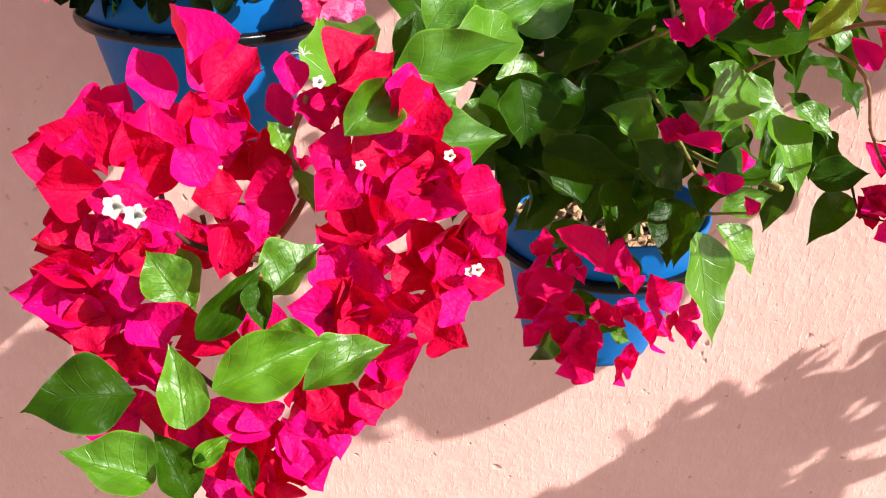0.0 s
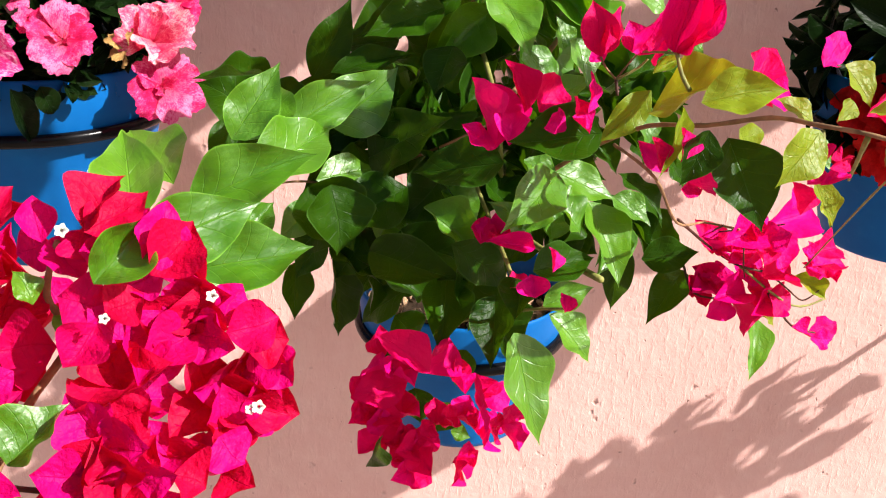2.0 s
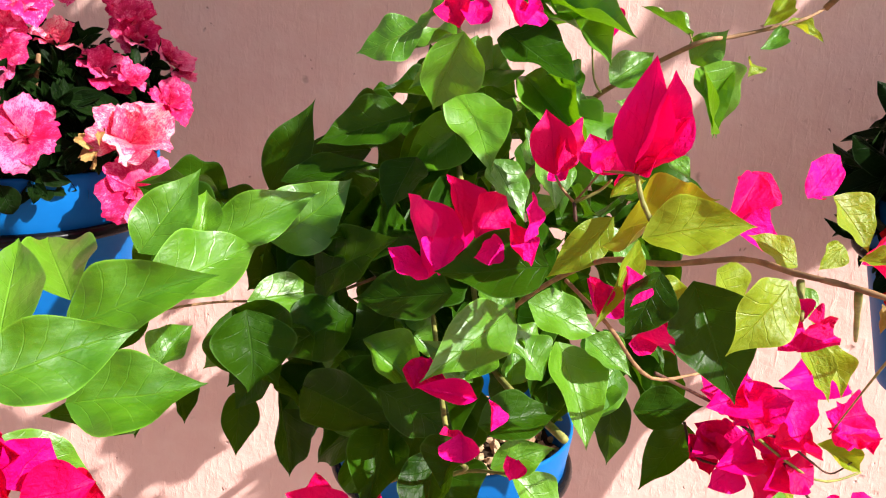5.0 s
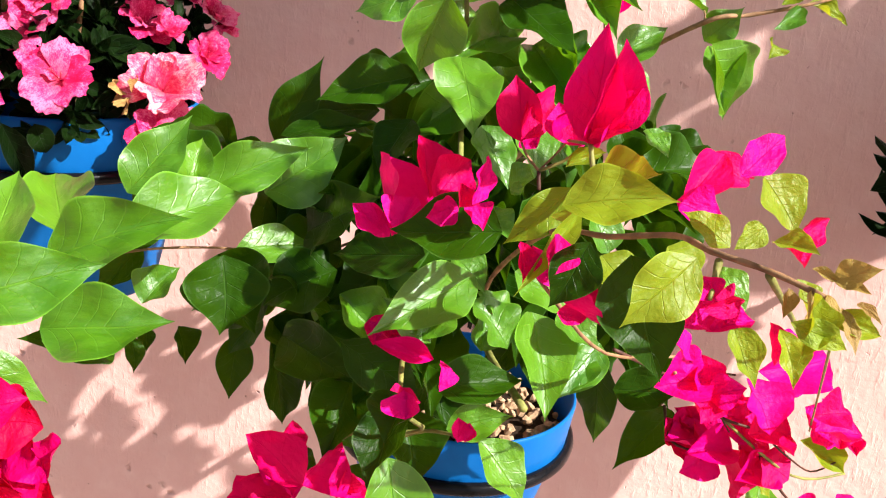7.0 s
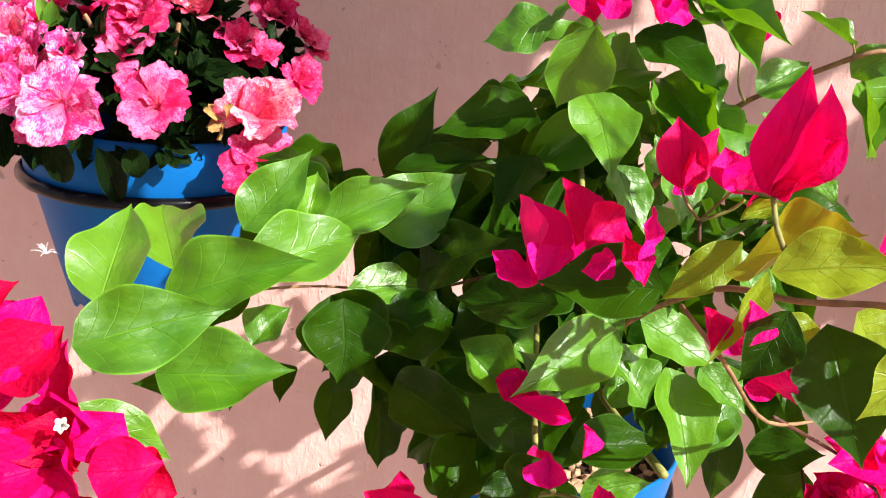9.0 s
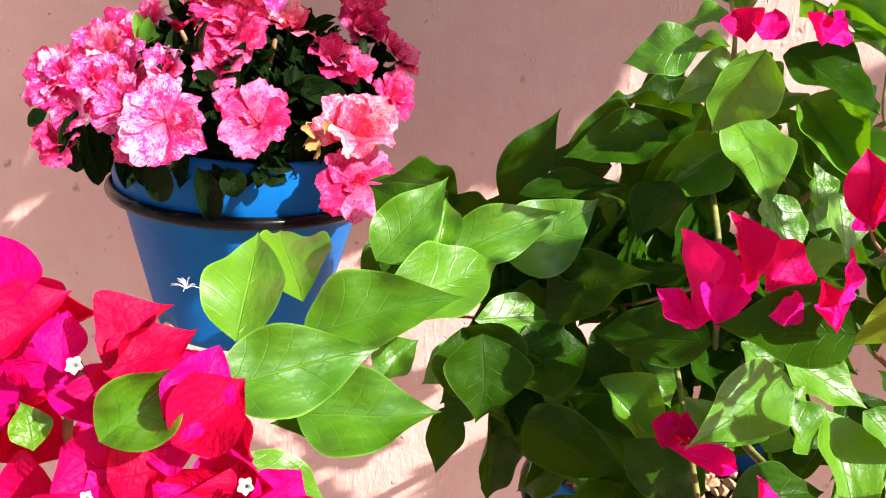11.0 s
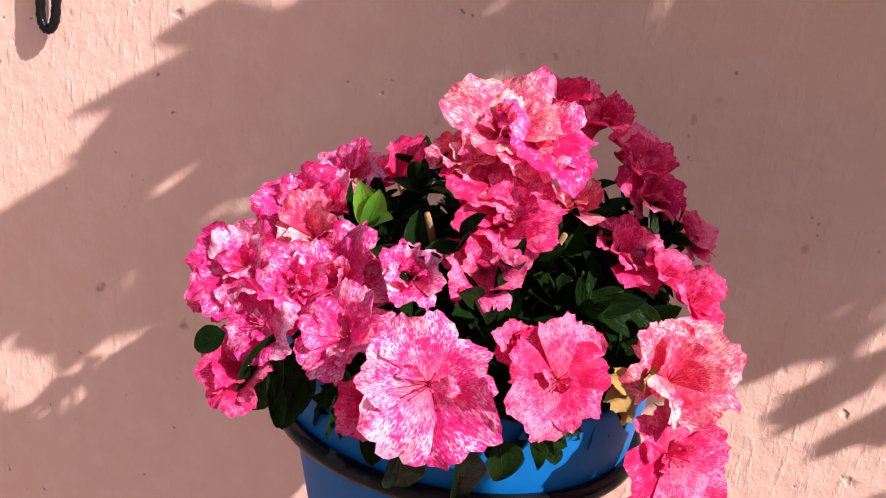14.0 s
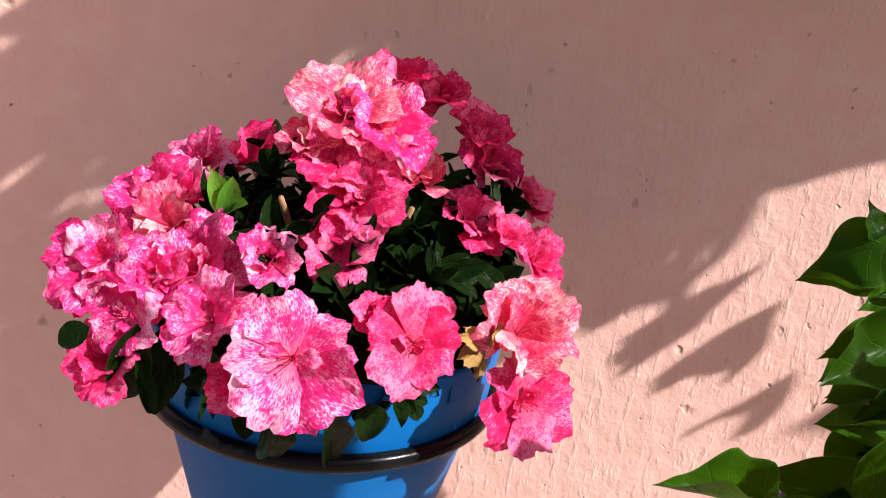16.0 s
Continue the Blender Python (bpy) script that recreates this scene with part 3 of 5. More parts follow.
stem(((.117, -.410, 1.364), (.126, -.495, 1.346), (.134, -.475, 1.320), (.106, -.473, 1.313), (.093, -.469, 1.300)), (0.0015, 0.0009), plant, TWIG)
stem(((.166, -.497, 1.415), (.178, -.521, 1.408), (.204, -.489, 1.374), (.247, -.422, 1.347), (.228, -.504, 1.377)), (0.0010, 0.0008), plant, WOOD)
stem(((.208, -.480, 1.372), (.257, -.416, 1.328), (.266, -.435, 1.326), (.281, -.434, 1.322)), (0.0011, 0.0008), plant, DARK_TWIG)
stem(((.247, -.403, 1.311), (.251, -.416, 1.299), (.269, -.424, 1.299)), (0.0010, 0.0007), plant, DARK_TWIG)
stem(((.289, -.430, 1.306), (.307, -.431, 1.285), (.327, -.424, 1.276)), (0.0010, 0.0007), plant, DARK_TWIG)
stem(((.266, -.435, 1.326), (.306, -.428, 1.297), (.336, -.412, 1.293)), (0.0010, 0.0007), plant, TWIG)
stem(((.220, -.570, 1.443), (.217, -.582, 1.436)), (0.0015, 0.0008), plant, TWIG)
stem(((.230, -.583, 1.445), (.257, -.534, 1.412)), (0.0014, 0.0008), plant, TWIG)
stem(((.291, -.432, 1.316), (.300, -.431, 1.309), (.317, -.420, 1.296), (.330, -.413, 1.299)), (0.0007, 0.0005), plant, DARK_TWIG)
stem(((.236, -.470, 1.365), (.259, -.412, 1.337), (.249, -.505, 1.380)), (0.0007, 0.0005), plant, DARK_TWIG)
stem(((.258, -.452, 1.345), (.265, -.442, 1.329), (.273, -.430, 1.316)), (0.0006, 0.0004), plant, DARK_TWIG)
stem(((.244, -.595, 1.441), (.261, -.552, 1.417), (.309, -.427, 1.321)), (0.0007, 0.0005), plant, TWIG)
stem(((-.078, -.668, 1.275), (-.075, -.663, 1.302), (-.066, -.648, 1.321), (-.060, -.637, 1.346), (-.059, -.605, 1.353), (-.049, -.585, 1.368), (-.054, -.586, 1.386), (-.047, -.588, 1.407)), (0.0019, 0.0015), spray, WOOD)
stem(((-.059, -.608, 1.352), (-.068, -.628, 1.364), (-.087, -.627, 1.373), (-.101, -.587, 1.387)), (0.0017, 0.0010), spray, DARK_TWIG)
stem(((-.064, -.615, 1.353), (-.065, -.608, 1.358), (-.069, -.598, 1.369)), (0.0015, 0.0009), spray, DARK_TWIG)
stem(((-.055, -.564, 1.358), (-.029, -.573, 1.367), (-.003, -.555, 1.359)), (0.0012, 0.0009), spray, DARK_TWIG)
stem(((-.060, -.637, 1.346), (-.034, -.635, 1.341), (-.019, -.632, 1.343)), (0.0014, 0.0009), spray, DARK_TWIG)
stem(((-.066, -.648, 1.321), (-.084, -.647, 1.337), (-.100, -.649, 1.355)), (0.0014, 0.0009), spray, DARK_TWIG)
stem(((-.073, -.670, 1.309), (-.063, -.663, 1.315), (-.051, -.660, 1.318)), (0.0017, 0.0010), spray, TWIG)
stem(((-.064, -.585, 1.383), (-.053, -.586, 1.383)), (0.0012, 0.0008), spray, TWIG)
stem(((-.079, -.616, 1.372), (-.076, -.621, 1.366)), (0.0012, 0.0008), spray, DARK_TWIG)
leaves((
    (.206, -.390, 1.331, .190, -.414, 1.309, 0.016, 1),
))
leaves((
    (.251, -.330, 1.482, .257, -.355, 1.448, 0.019, 0),
    (.243, -.336, 1.497, .215, -.336, 1.511, 0.011, 20),
    (.272, -.356, 1.494, .287, -.341, 1.506, 0.009, 10),
))
leaves((
    (.166, -.445, 1.365, .148, -.445, 1.375, 0.014, 10),
    (.139, -.473, 1.378, .129, -.487, 1.366, 0.016, 1),
    (.086, -.436, 1.361, .114, -.444, 1.337, 0.021, 0),
    (.135, -.483, 1.365, .113, -.480, 1.381, 0.014, 0),
    (-.004, -.449, 1.348, .008, -.433, 1.362, 0.018, 0),
    (.044, -.342, 1.350, .016, -.340, 1.368, 0.023, 1),
    (.080, -.395, 1.377, .057, -.395, 1.388, 0.019, 0),
    (.063, -.386, 1.320, .076, -.366, 1.339, 0.024, 0),
    (.022, -.396, 1.327, .043, -.378, 1.339, 0.023, 0),
))
leaves((
    (.098, -.406, 1.359, .119, -.411, 1.341, 0.021, 1),
    (.154, -.444, 1.346, .156, -.431, 1.362, 0.015, 1),
))
shaded_leaves((
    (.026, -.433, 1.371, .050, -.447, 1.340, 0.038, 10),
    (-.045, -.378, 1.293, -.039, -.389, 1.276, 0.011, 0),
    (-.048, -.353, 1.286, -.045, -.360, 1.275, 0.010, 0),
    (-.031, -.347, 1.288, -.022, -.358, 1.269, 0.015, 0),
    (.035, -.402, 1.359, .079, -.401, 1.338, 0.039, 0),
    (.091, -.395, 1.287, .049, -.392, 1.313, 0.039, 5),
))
shaded_leaves((
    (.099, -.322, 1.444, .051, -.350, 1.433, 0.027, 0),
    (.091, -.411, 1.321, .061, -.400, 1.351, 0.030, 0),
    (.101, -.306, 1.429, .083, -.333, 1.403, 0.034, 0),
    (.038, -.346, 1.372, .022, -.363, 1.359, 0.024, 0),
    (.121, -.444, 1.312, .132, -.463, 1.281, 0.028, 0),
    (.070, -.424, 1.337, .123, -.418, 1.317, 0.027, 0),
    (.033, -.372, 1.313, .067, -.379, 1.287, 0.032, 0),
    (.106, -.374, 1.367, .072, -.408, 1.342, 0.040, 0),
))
shaded_leaves((
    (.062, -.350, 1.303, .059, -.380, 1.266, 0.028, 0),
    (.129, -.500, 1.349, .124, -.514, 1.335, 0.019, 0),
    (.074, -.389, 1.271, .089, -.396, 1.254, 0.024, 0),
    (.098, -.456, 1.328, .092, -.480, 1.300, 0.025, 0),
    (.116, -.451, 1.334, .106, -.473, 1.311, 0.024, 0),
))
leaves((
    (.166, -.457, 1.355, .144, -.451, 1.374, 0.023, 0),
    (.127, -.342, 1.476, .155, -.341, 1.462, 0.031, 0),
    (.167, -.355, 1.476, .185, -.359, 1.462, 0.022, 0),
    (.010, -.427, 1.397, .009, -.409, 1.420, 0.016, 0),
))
shaded_leaves((
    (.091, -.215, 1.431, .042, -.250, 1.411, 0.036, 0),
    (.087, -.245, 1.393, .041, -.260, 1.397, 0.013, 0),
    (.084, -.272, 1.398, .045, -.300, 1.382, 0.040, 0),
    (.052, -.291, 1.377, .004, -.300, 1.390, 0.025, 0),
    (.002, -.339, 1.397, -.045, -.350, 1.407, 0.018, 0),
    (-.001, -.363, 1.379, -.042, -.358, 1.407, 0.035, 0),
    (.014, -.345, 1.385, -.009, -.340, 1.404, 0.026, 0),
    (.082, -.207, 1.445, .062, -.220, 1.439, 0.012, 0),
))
young_leaves((
    (.262, -.500, 1.398, .268, -.511, 1.380, 0.011, 0),
    (.237, -.583, 1.445, .241, -.589, 1.435, 0.008, 0),
))
young_leaves((
    (.238, -.595, 1.446, .234, -.607, 1.432, 0.007, 0),
    (.285, -.303, 1.484, .283, -.311, 1.476, 0.013, 0),
    (.291, -.335, 1.507, .312, -.334, 1.498, 0.009, 0),
    (.276, -.344, 1.505, .293, -.327, 1.520, 0.011, 0),
    (.231, -.604, 1.441, .246, -.602, 1.435, 0.007, 0),
    (.244, -.592, 1.439, .258, -.590, 1.435, 0.007, 10),
    (.312, -.411, 1.307, .336, -.412, 1.293, 0.014, 0),
    (.290, -.419, 1.291, .301, -.423, 1.279, 0.010, 0),
    (.178, -.501, 1.448, .192, -.492, 1.453, 0.006, 0),
))
spread_leaves((
    (-.0090, -.4499, 1.4008, .0139, -.4331, 1.4354, .0111, -.0006, -.0070),
    (.0098, -.4217, 1.3949, .0609, -.3995, 1.4199, .0070, -.0051, -.0099),
    (.0373, -.3995, 1.3931, .0736, -.3836, 1.4234, .0119, -.0017, -.0134),
    (-.0234, -.4920, 1.3825, .0341, -.4823, 1.4044, .0058, -.0087, -.0114),
    (.0027, -.4839, 1.3926, .0379, -.4290, 1.4014, .0099, -.0046, -.0110),
    (-.0353, -.5333, 1.3785, .0101, -.5056, 1.3899, .0074, -.0070, -.0124),
    (-.0188, -.5068, 1.3584, .0318, -.4939, 1.3638, .0039, -.0100, -.0126),
    (-.0133, -.5694, 1.3786, .0098, -.5494, 1.3529, .0001, -.0052, -.0061),
    (-.0471, -.4969, 1.3774, -.0610, -.4477, 1.4039, .0154, .0042, .0003),
    (-.0373, -.4553, 1.3798, -.0687, -.4055, 1.3917, .0145, .0087, .0019),
), LEAVES)
spread_leaves((
    (.0291, -.4176, 1.3690, .0624, -.3922, 1.3683, .0039, -.0053, -.0084),
    (.1751, -.4339, 1.3640, .1856, -.4714, 1.3307, -.0134, -.0061, .0027),
    (.1643, -.3871, 1.3654, .2035, -.3910, 1.3486, -.0044, -.0105, -.0077),
    (.1491, -.4685, 1.3910, .1142, -.5150, 1.3791, -.0080, .0037, .0089),
    (.1252, -.5083, 1.3255, .1395, -.5232, 1.2714, -.0124, -.0071, -.0013),
    (.1449, -.4794, 1.3245, .1720, -.4732, 1.3319, .0027, -.0041, -.0063),
    (.1578, -.4412, 1.2995, .1829, -.4457, 1.2696, -.0068, -.0089, -.0044),
    (.1259, -.3847, 1.4681, .1392, -.4251, 1.4385, -.0157, -.0063, .0015),
    (.1238, -.4398, 1.4990, .1125, -.4248, 1.4645, -.0131, -.0043, .0024),
), LEAVES)
spread_leaves((
    (.1056, -.3898, 1.4967, .0746, -.3874, 1.4836, -.0037, .0067, .0099),
    (.2019, -.3424, 1.4719, .2256, -.3315, 1.4883, .0063, -.0030, -.0071),
    (.2438, -.3615, 1.4846, .2605, -.3366, 1.4453, -.0083, -.0121, -.0112),
    (.2435, -.3386, 1.4838, .2588, -.3449, 1.5025, .0068, -.0021, -.0063),
    (.3086, -.3814, 1.2645, .2924, -.4229, 1.2417, -.0089, .0004, .0056),
    (.1407, -.4010, 1.4401, .1568, -.4147, 1.4145, -.0087, -.0073, -.0016),
), LEAVES)
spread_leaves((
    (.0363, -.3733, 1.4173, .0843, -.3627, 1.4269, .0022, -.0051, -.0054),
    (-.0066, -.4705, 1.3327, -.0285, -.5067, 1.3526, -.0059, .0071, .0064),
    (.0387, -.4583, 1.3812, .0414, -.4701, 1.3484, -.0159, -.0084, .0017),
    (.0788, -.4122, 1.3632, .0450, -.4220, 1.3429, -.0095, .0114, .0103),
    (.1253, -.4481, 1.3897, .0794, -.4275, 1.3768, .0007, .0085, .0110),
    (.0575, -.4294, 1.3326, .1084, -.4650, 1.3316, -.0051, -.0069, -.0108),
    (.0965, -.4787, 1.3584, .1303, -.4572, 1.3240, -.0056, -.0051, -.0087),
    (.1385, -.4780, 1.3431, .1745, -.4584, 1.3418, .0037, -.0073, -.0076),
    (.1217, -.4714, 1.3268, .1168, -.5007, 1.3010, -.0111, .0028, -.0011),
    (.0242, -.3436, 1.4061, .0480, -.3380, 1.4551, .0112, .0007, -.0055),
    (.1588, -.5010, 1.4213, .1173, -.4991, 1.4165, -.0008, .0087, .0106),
), SHADED_LEAVES)
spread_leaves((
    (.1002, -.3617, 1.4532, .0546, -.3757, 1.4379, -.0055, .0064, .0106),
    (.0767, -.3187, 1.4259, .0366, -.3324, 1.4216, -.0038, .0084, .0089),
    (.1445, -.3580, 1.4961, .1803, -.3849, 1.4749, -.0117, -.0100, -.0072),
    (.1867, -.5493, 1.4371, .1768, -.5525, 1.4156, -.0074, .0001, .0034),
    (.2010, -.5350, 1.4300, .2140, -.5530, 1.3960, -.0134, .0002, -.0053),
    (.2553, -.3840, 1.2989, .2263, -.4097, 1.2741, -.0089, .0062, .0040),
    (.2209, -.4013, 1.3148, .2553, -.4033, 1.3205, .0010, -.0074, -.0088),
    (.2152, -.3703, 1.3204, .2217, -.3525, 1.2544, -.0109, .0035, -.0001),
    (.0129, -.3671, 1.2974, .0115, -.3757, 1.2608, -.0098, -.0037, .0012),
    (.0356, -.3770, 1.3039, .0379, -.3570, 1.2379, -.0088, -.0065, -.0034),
), SHADED_LEAVES)
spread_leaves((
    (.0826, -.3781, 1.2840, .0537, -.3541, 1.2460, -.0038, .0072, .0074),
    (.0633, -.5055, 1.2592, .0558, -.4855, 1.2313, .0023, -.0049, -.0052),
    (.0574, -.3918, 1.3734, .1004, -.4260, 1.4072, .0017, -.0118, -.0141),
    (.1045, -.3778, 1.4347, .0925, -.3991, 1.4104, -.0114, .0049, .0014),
), SHADED_LEAVES)
spread_leaves((
    (.1832, -.4956, 1.4339, .2063, -.5329, 1.4568, -.0093, -.0121, -.0104),
    (.1763, -.5625, 1.4511, .2081, -.5636, 1.4563, .0009, -.0055, -.0069),
    (.1840, -.5263, 1.4401, .1659, -.5579, 1.4194, -.0029, .0003, .0020),
    (.2154, -.5128, 1.4275, .2282, -.5066, 1.4049, -.0059, -.0075, -.0054),
    (.2318, -.5516, 1.4180, .2415, -.5560, 1.3997, -.0048, -.0032, -.0018),
    (.1827, -.4880, 1.4377, .1590, -.4915, 1.4135, -.0054, .0015, .0051),
), YOUNG_LEAVES, "young yellow-green leaf")
spread_leaves((
    (.1630, -.4200, 1.4480, .1680, -.4350, 1.4260, -.0097, -.0051, .0013),
    (.1580, -.4150, 1.4410, .1540, -.4100, 1.4570, .0066, .0046, .0002),
    (.2150, -.4000, 1.4600, .1950, -.4000, 1.4700, .0027, .0060, .0055),
    (.2040, -.4350, 1.3970, .1920, -.4300, 1.4210, .0068, .0065, .0021),
    (.2120, -.3900, 1.3340, .1900, -.4200, 1.3130, -.0094, .0015, .0077),
    (.1450, -.4200, 1.4060, .1620, -.4400, 1.3980, -.0073, -.0058, -.0010),
    (.1570, -.4200, 1.4180, .1710, -.4300, 1.4300, .0016, -.0049, -.0059),
    (.1370, -.4400, 1.3890, .1530, -.4500, 1.3760, -.0059, -.0063, -.0024),
), LEAVES)
spread_leaves((
    (.2420, -.5930, 1.4490, .2510, -.5980, 1.4550, .0008, -.0021, -.0029),
    (.2420, -.5920, 1.4490, .2490, -.6000, 1.4490, -.0020, -.0018, -.0009),
    (.2390, -.5900, 1.4450, .2370, -.6000, 1.4310, -.0032, -.0010, .0011),
    (.2460, -.5920, 1.4420, .2490, -.6000, 1.4330, -.0023, -.0010, .0001),
    (.2490, -.5930, 1.4440, .2540, -.5980, 1.4410, -.0014, -.0011, -.0005),
    (.2340, -.5880, 1.4440, .2330, -.5920, 1.4370, -.0021, -.0005, .0006),
    (.2420, -.5920, 1.4450, .2440, -.5970, 1.4380, -.0019, -.0010, .0002),
    (.2370, -.5920, 1.4510, .2450, -.5950, 1.4480, -.0007, -.0010, -.0008),
), BUDDING_LEAVES, "small tan budding leaf")
spread_leaves((
    (.0430, -.3950, 1.3440, .0140, -.4000, 1.3150, -.0095, .0095, .0079),
    (.0560, -.3750, 1.3170, .0380, -.3800, 1.2920, -.0104, .0081, .0058),
    (.0310, -.3800, 1.3190, .0140, -.3850, 1.2940, -.0079, .0060, .0042),
    (.0830, -.4550, 1.2610, .0860, -.4600, 1.2410, -.0111, .0020, -.0022),
    (.1030, -.4550, 1.2510, .0950, -.4600, 1.2340, -.0084, .0048, .0025),
    (.0680, -.4400, 1.2750, .0830, -.4500, 1.2650, -.0066, -.0032, -.0067),
    (.1110, -.4500, 1.2820, .1050, -.4600, 1.2650, -.0089, .0037, .0010),
), SHADED_LEAVES)
spread_leaves((
    (.0270, -.4150, 1.3570, .0080, -.4200, 1.3340, -.0073, .0014, .0057),
    (.0830, -.4650, 1.2410, .0860, -.4680, 1.2330, -.0048, -.0029, -.0007),
    (.1030, -.4650, 1.2390, .1140, -.4680, 1.2360, -.0018, -.0035, -.0031),
), LEAVES)
spread_leaves((
    (.2113, -.5843, 1.4476, .1936, -.5949, 1.4299, -.0066, .0009, .0060),
    (.2299, -.5583, 1.4652, .2401, -.5641, 1.4506, -.0064, -.0051, -.0024),
    (.1950, -.5000, 1.4170, .2100, -.5100, 1.4050, -.0070, -.0064, -.0035),
    (.2270, -.5500, 1.4410, .2120, -.5450, 1.4490, .0030, .0042, .0031),
    (.2300, -.5700, 1.4540, .2220, -.5750, 1.4480, -.0025, .0009, .0026),
    (.2300, -.5800, 1.4530, .2390, -.5900, 1.4540, -.0029, -.0028, -.0016),
), YOUNG_LEAVES, "young yellow-green leaf")
spread_leaves((
    (.2240, -.5500, 1.4350, .2330, -.5600, 1.4240, -.0042, -.0028, -.0009),
    (.2110, -.4400, 1.4540, .2200, -.4500, 1.4450, -.0050, -.0039, -.0006),
    (.1860, -.4400, 1.3690, .2060, -.4500, 1.3560, -.0058, -.0072, -.0034),
), LEAVES)
spread_leaves((
    (-.0160, -.3950, 1.3980, -.0270, -.4100, 1.3670, -.0093, -.0012, .0039),
    (-.0140, -.4050, 1.3750, -.0350, -.4200, 1.3570, -.0071, .0021, .0065),
    (-.0220, -.4100, 1.3610, -.0400, -.4250, 1.3370, -.0073, .0007, .0050),
    (-.0000, -.3900, 1.3940, -.0170, -.4000, 1.3780, -.0066, .0018, .0059),
), SHADED_LEAVES)
spread_leaves((
    (.1610, -.4770, 1.4500, .1560, -.4720, 1.4740, .0088, .0000, .0018),
    (.1620, -.4760, 1.4510, .1710, -.4660, 1.4710, .0052, .0034, -.0041),
    (.1610, -.4820, 1.4520, .1640, -.4780, 1.4650, .0035, .0029, -.0017),
    (.1840, -.5070, 1.4580, .1840, -.5210, 1.4990, .0094, -.0014, -.0005),
    (.1850, -.5040, 1.4580, .1900, -.5220, 1.4950, .0097, .0062, .0017),
    (.1870, -.5000, 1.4570, .1980, -.5180, 1.4800, .0053, .0094, .0048),
    (.1860, -.5050, 1.4570, .1970, -.5150, 1.4660, -.0038, -.0051, -.0011),
    (.1800, -.4740, 1.4500, .1870, -.4870, 1.4760, .0117, .0052, -.0005),
    (.1790, -.4780, 1.4510, .1730, -.4740, 1.4660, .0065, .0007, .0024),
    (.1820, -.4840, 1.4500, .1890, -.4970, 1.4680, .0049, .0085, .0043),
), FRESH_BRACTS, "", "bract")
spread_leaves((
    (.1300, -.1050, 1.4380, .0760, -.0930, 1.4130, -.0048, .0112, .0158),
    (.1240, -.1120, 1.4520, .0830, -.1000, 1.4230, -.0090, .0101, .0169),
    (.1080, -.1100, 1.4490, .1010, -.1050, 1.4720, .0086, .0054, .0014),
    (.1410, -.1200, 1.3960, .0990, -.1100, 1.3560, -.0148, .0078, .0175),
    (.1380, -.1250, 1.3740, .1030, -.1150, 1.3480, -.0080, .0080, .0139),
    (.1350, -.1300, 1.3470, .0990, -.1200, 1.3320, -.0020, .0073, .0097),
), SHADED_LEAVES)
bracts((
    (.115, -.480, 1.407, .105, -.461, 1.436, 0.025, 0),
    (.115, -.483, 1.408, .099, -.481, 1.419, 0.015, 0),
    (.128, -.476, 1.423, .120, -.462, 1.445, 0.015, 0),
    (.132, -.492, 1.428, .143, -.478, 1.441, 0.018, 0),
    (.119, -.494, 1.413, .124, -.482, 1.425, 0.016, 0),
    (.142, -.500, 1.428, .131, -.507, 1.425, 0.012, 0),
    (.144, -.503, 1.429, .152, -.505, 1.422, 0.013, 0),
    (.148, -.515, 1.434, .151, -.502, 1.449, 0.009, 0),
    (.143, -.513, 1.432, .143, -.507, 1.439, 0.011, 0),
))
bracts((
    (.162, -.459, 1.450, .167, -.462, 1.445, 0.011, 0),
    (.218, -.508, 1.441, .233, -.490, 1.457, 0.015, 0),
    (.212, -.534, 1.449, .228, -.531, 1.444, 0.014, 0),
    (.226, -.506, 1.437, .232, -.505, 1.435, 0.005, 0),
    (.225, -.553, 1.463, .238, -.540, 1.474, 0.011, 0),
    (.223, -.561, 1.465, .227, -.559, 1.464, 0.003, 10),
))
bracts((
    (.236, -.570, 1.449, .249, -.560, 1.456, 0.008, 0),
    (.166, -.545, 1.433, .168, -.552, 1.422, 0.008, 0),
    (.180, -.547, 1.412, .190, -.544, 1.411, 0.007, 0),
    (.137, -.485, 1.359, .112, -.490, 1.365, 0.010, 0),
    (.111, -.480, 1.359, .114, -.471, 1.370, 0.012, 0),
    (.132, -.518, 1.349, .130, -.512, 1.358, 0.016, 0),
    (.121, -.505, 1.348, .135, -.500, 1.347, 0.013, 0),
    (.142, -.504, 1.355, .141, -.497, 1.365, 0.011, 20),
    (.088, -.494, 1.296, .061, -.490, 1.314, 0.022, 0),
    (.084, -.484, 1.289, .098, -.467, 1.303, 0.023, 0),
    (.078, -.470, 1.275, .049, -.482, 1.273, 0.023, 0),
))
bracts((
    (.151, -.499, 1.331, .150, -.493, 1.339, 0.009, 0),
    (.154, -.496, 1.330, .155, -.491, 1.336, 0.008, 0),
    (.122, -.394, 1.498, .115, -.387, 1.510, 0.017, 0),
    (.127, -.400, 1.500, .131, -.389, 1.512, 0.015, 0),
    (.149, -.400, 1.500, .142, -.393, 1.512, 0.017, 0),
    (.151, -.395, 1.502, .159, -.384, 1.512, 0.015, 0),
    (.195, -.325, 1.489, .195, -.307, 1.513, 0.018, 0),
    (.179, -.495, 1.458, .175, -.495, 1.460, 0.007, 0),
    (.177, -.545, 1.437, .175, -.555, 1.426, 0.012, 0),
    (.183, -.522, 1.411, .170, -.517, 1.423, 0.010, 0),
    (.181, -.547, 1.416, .195, -.547, 1.409, 0.009, 0),
))
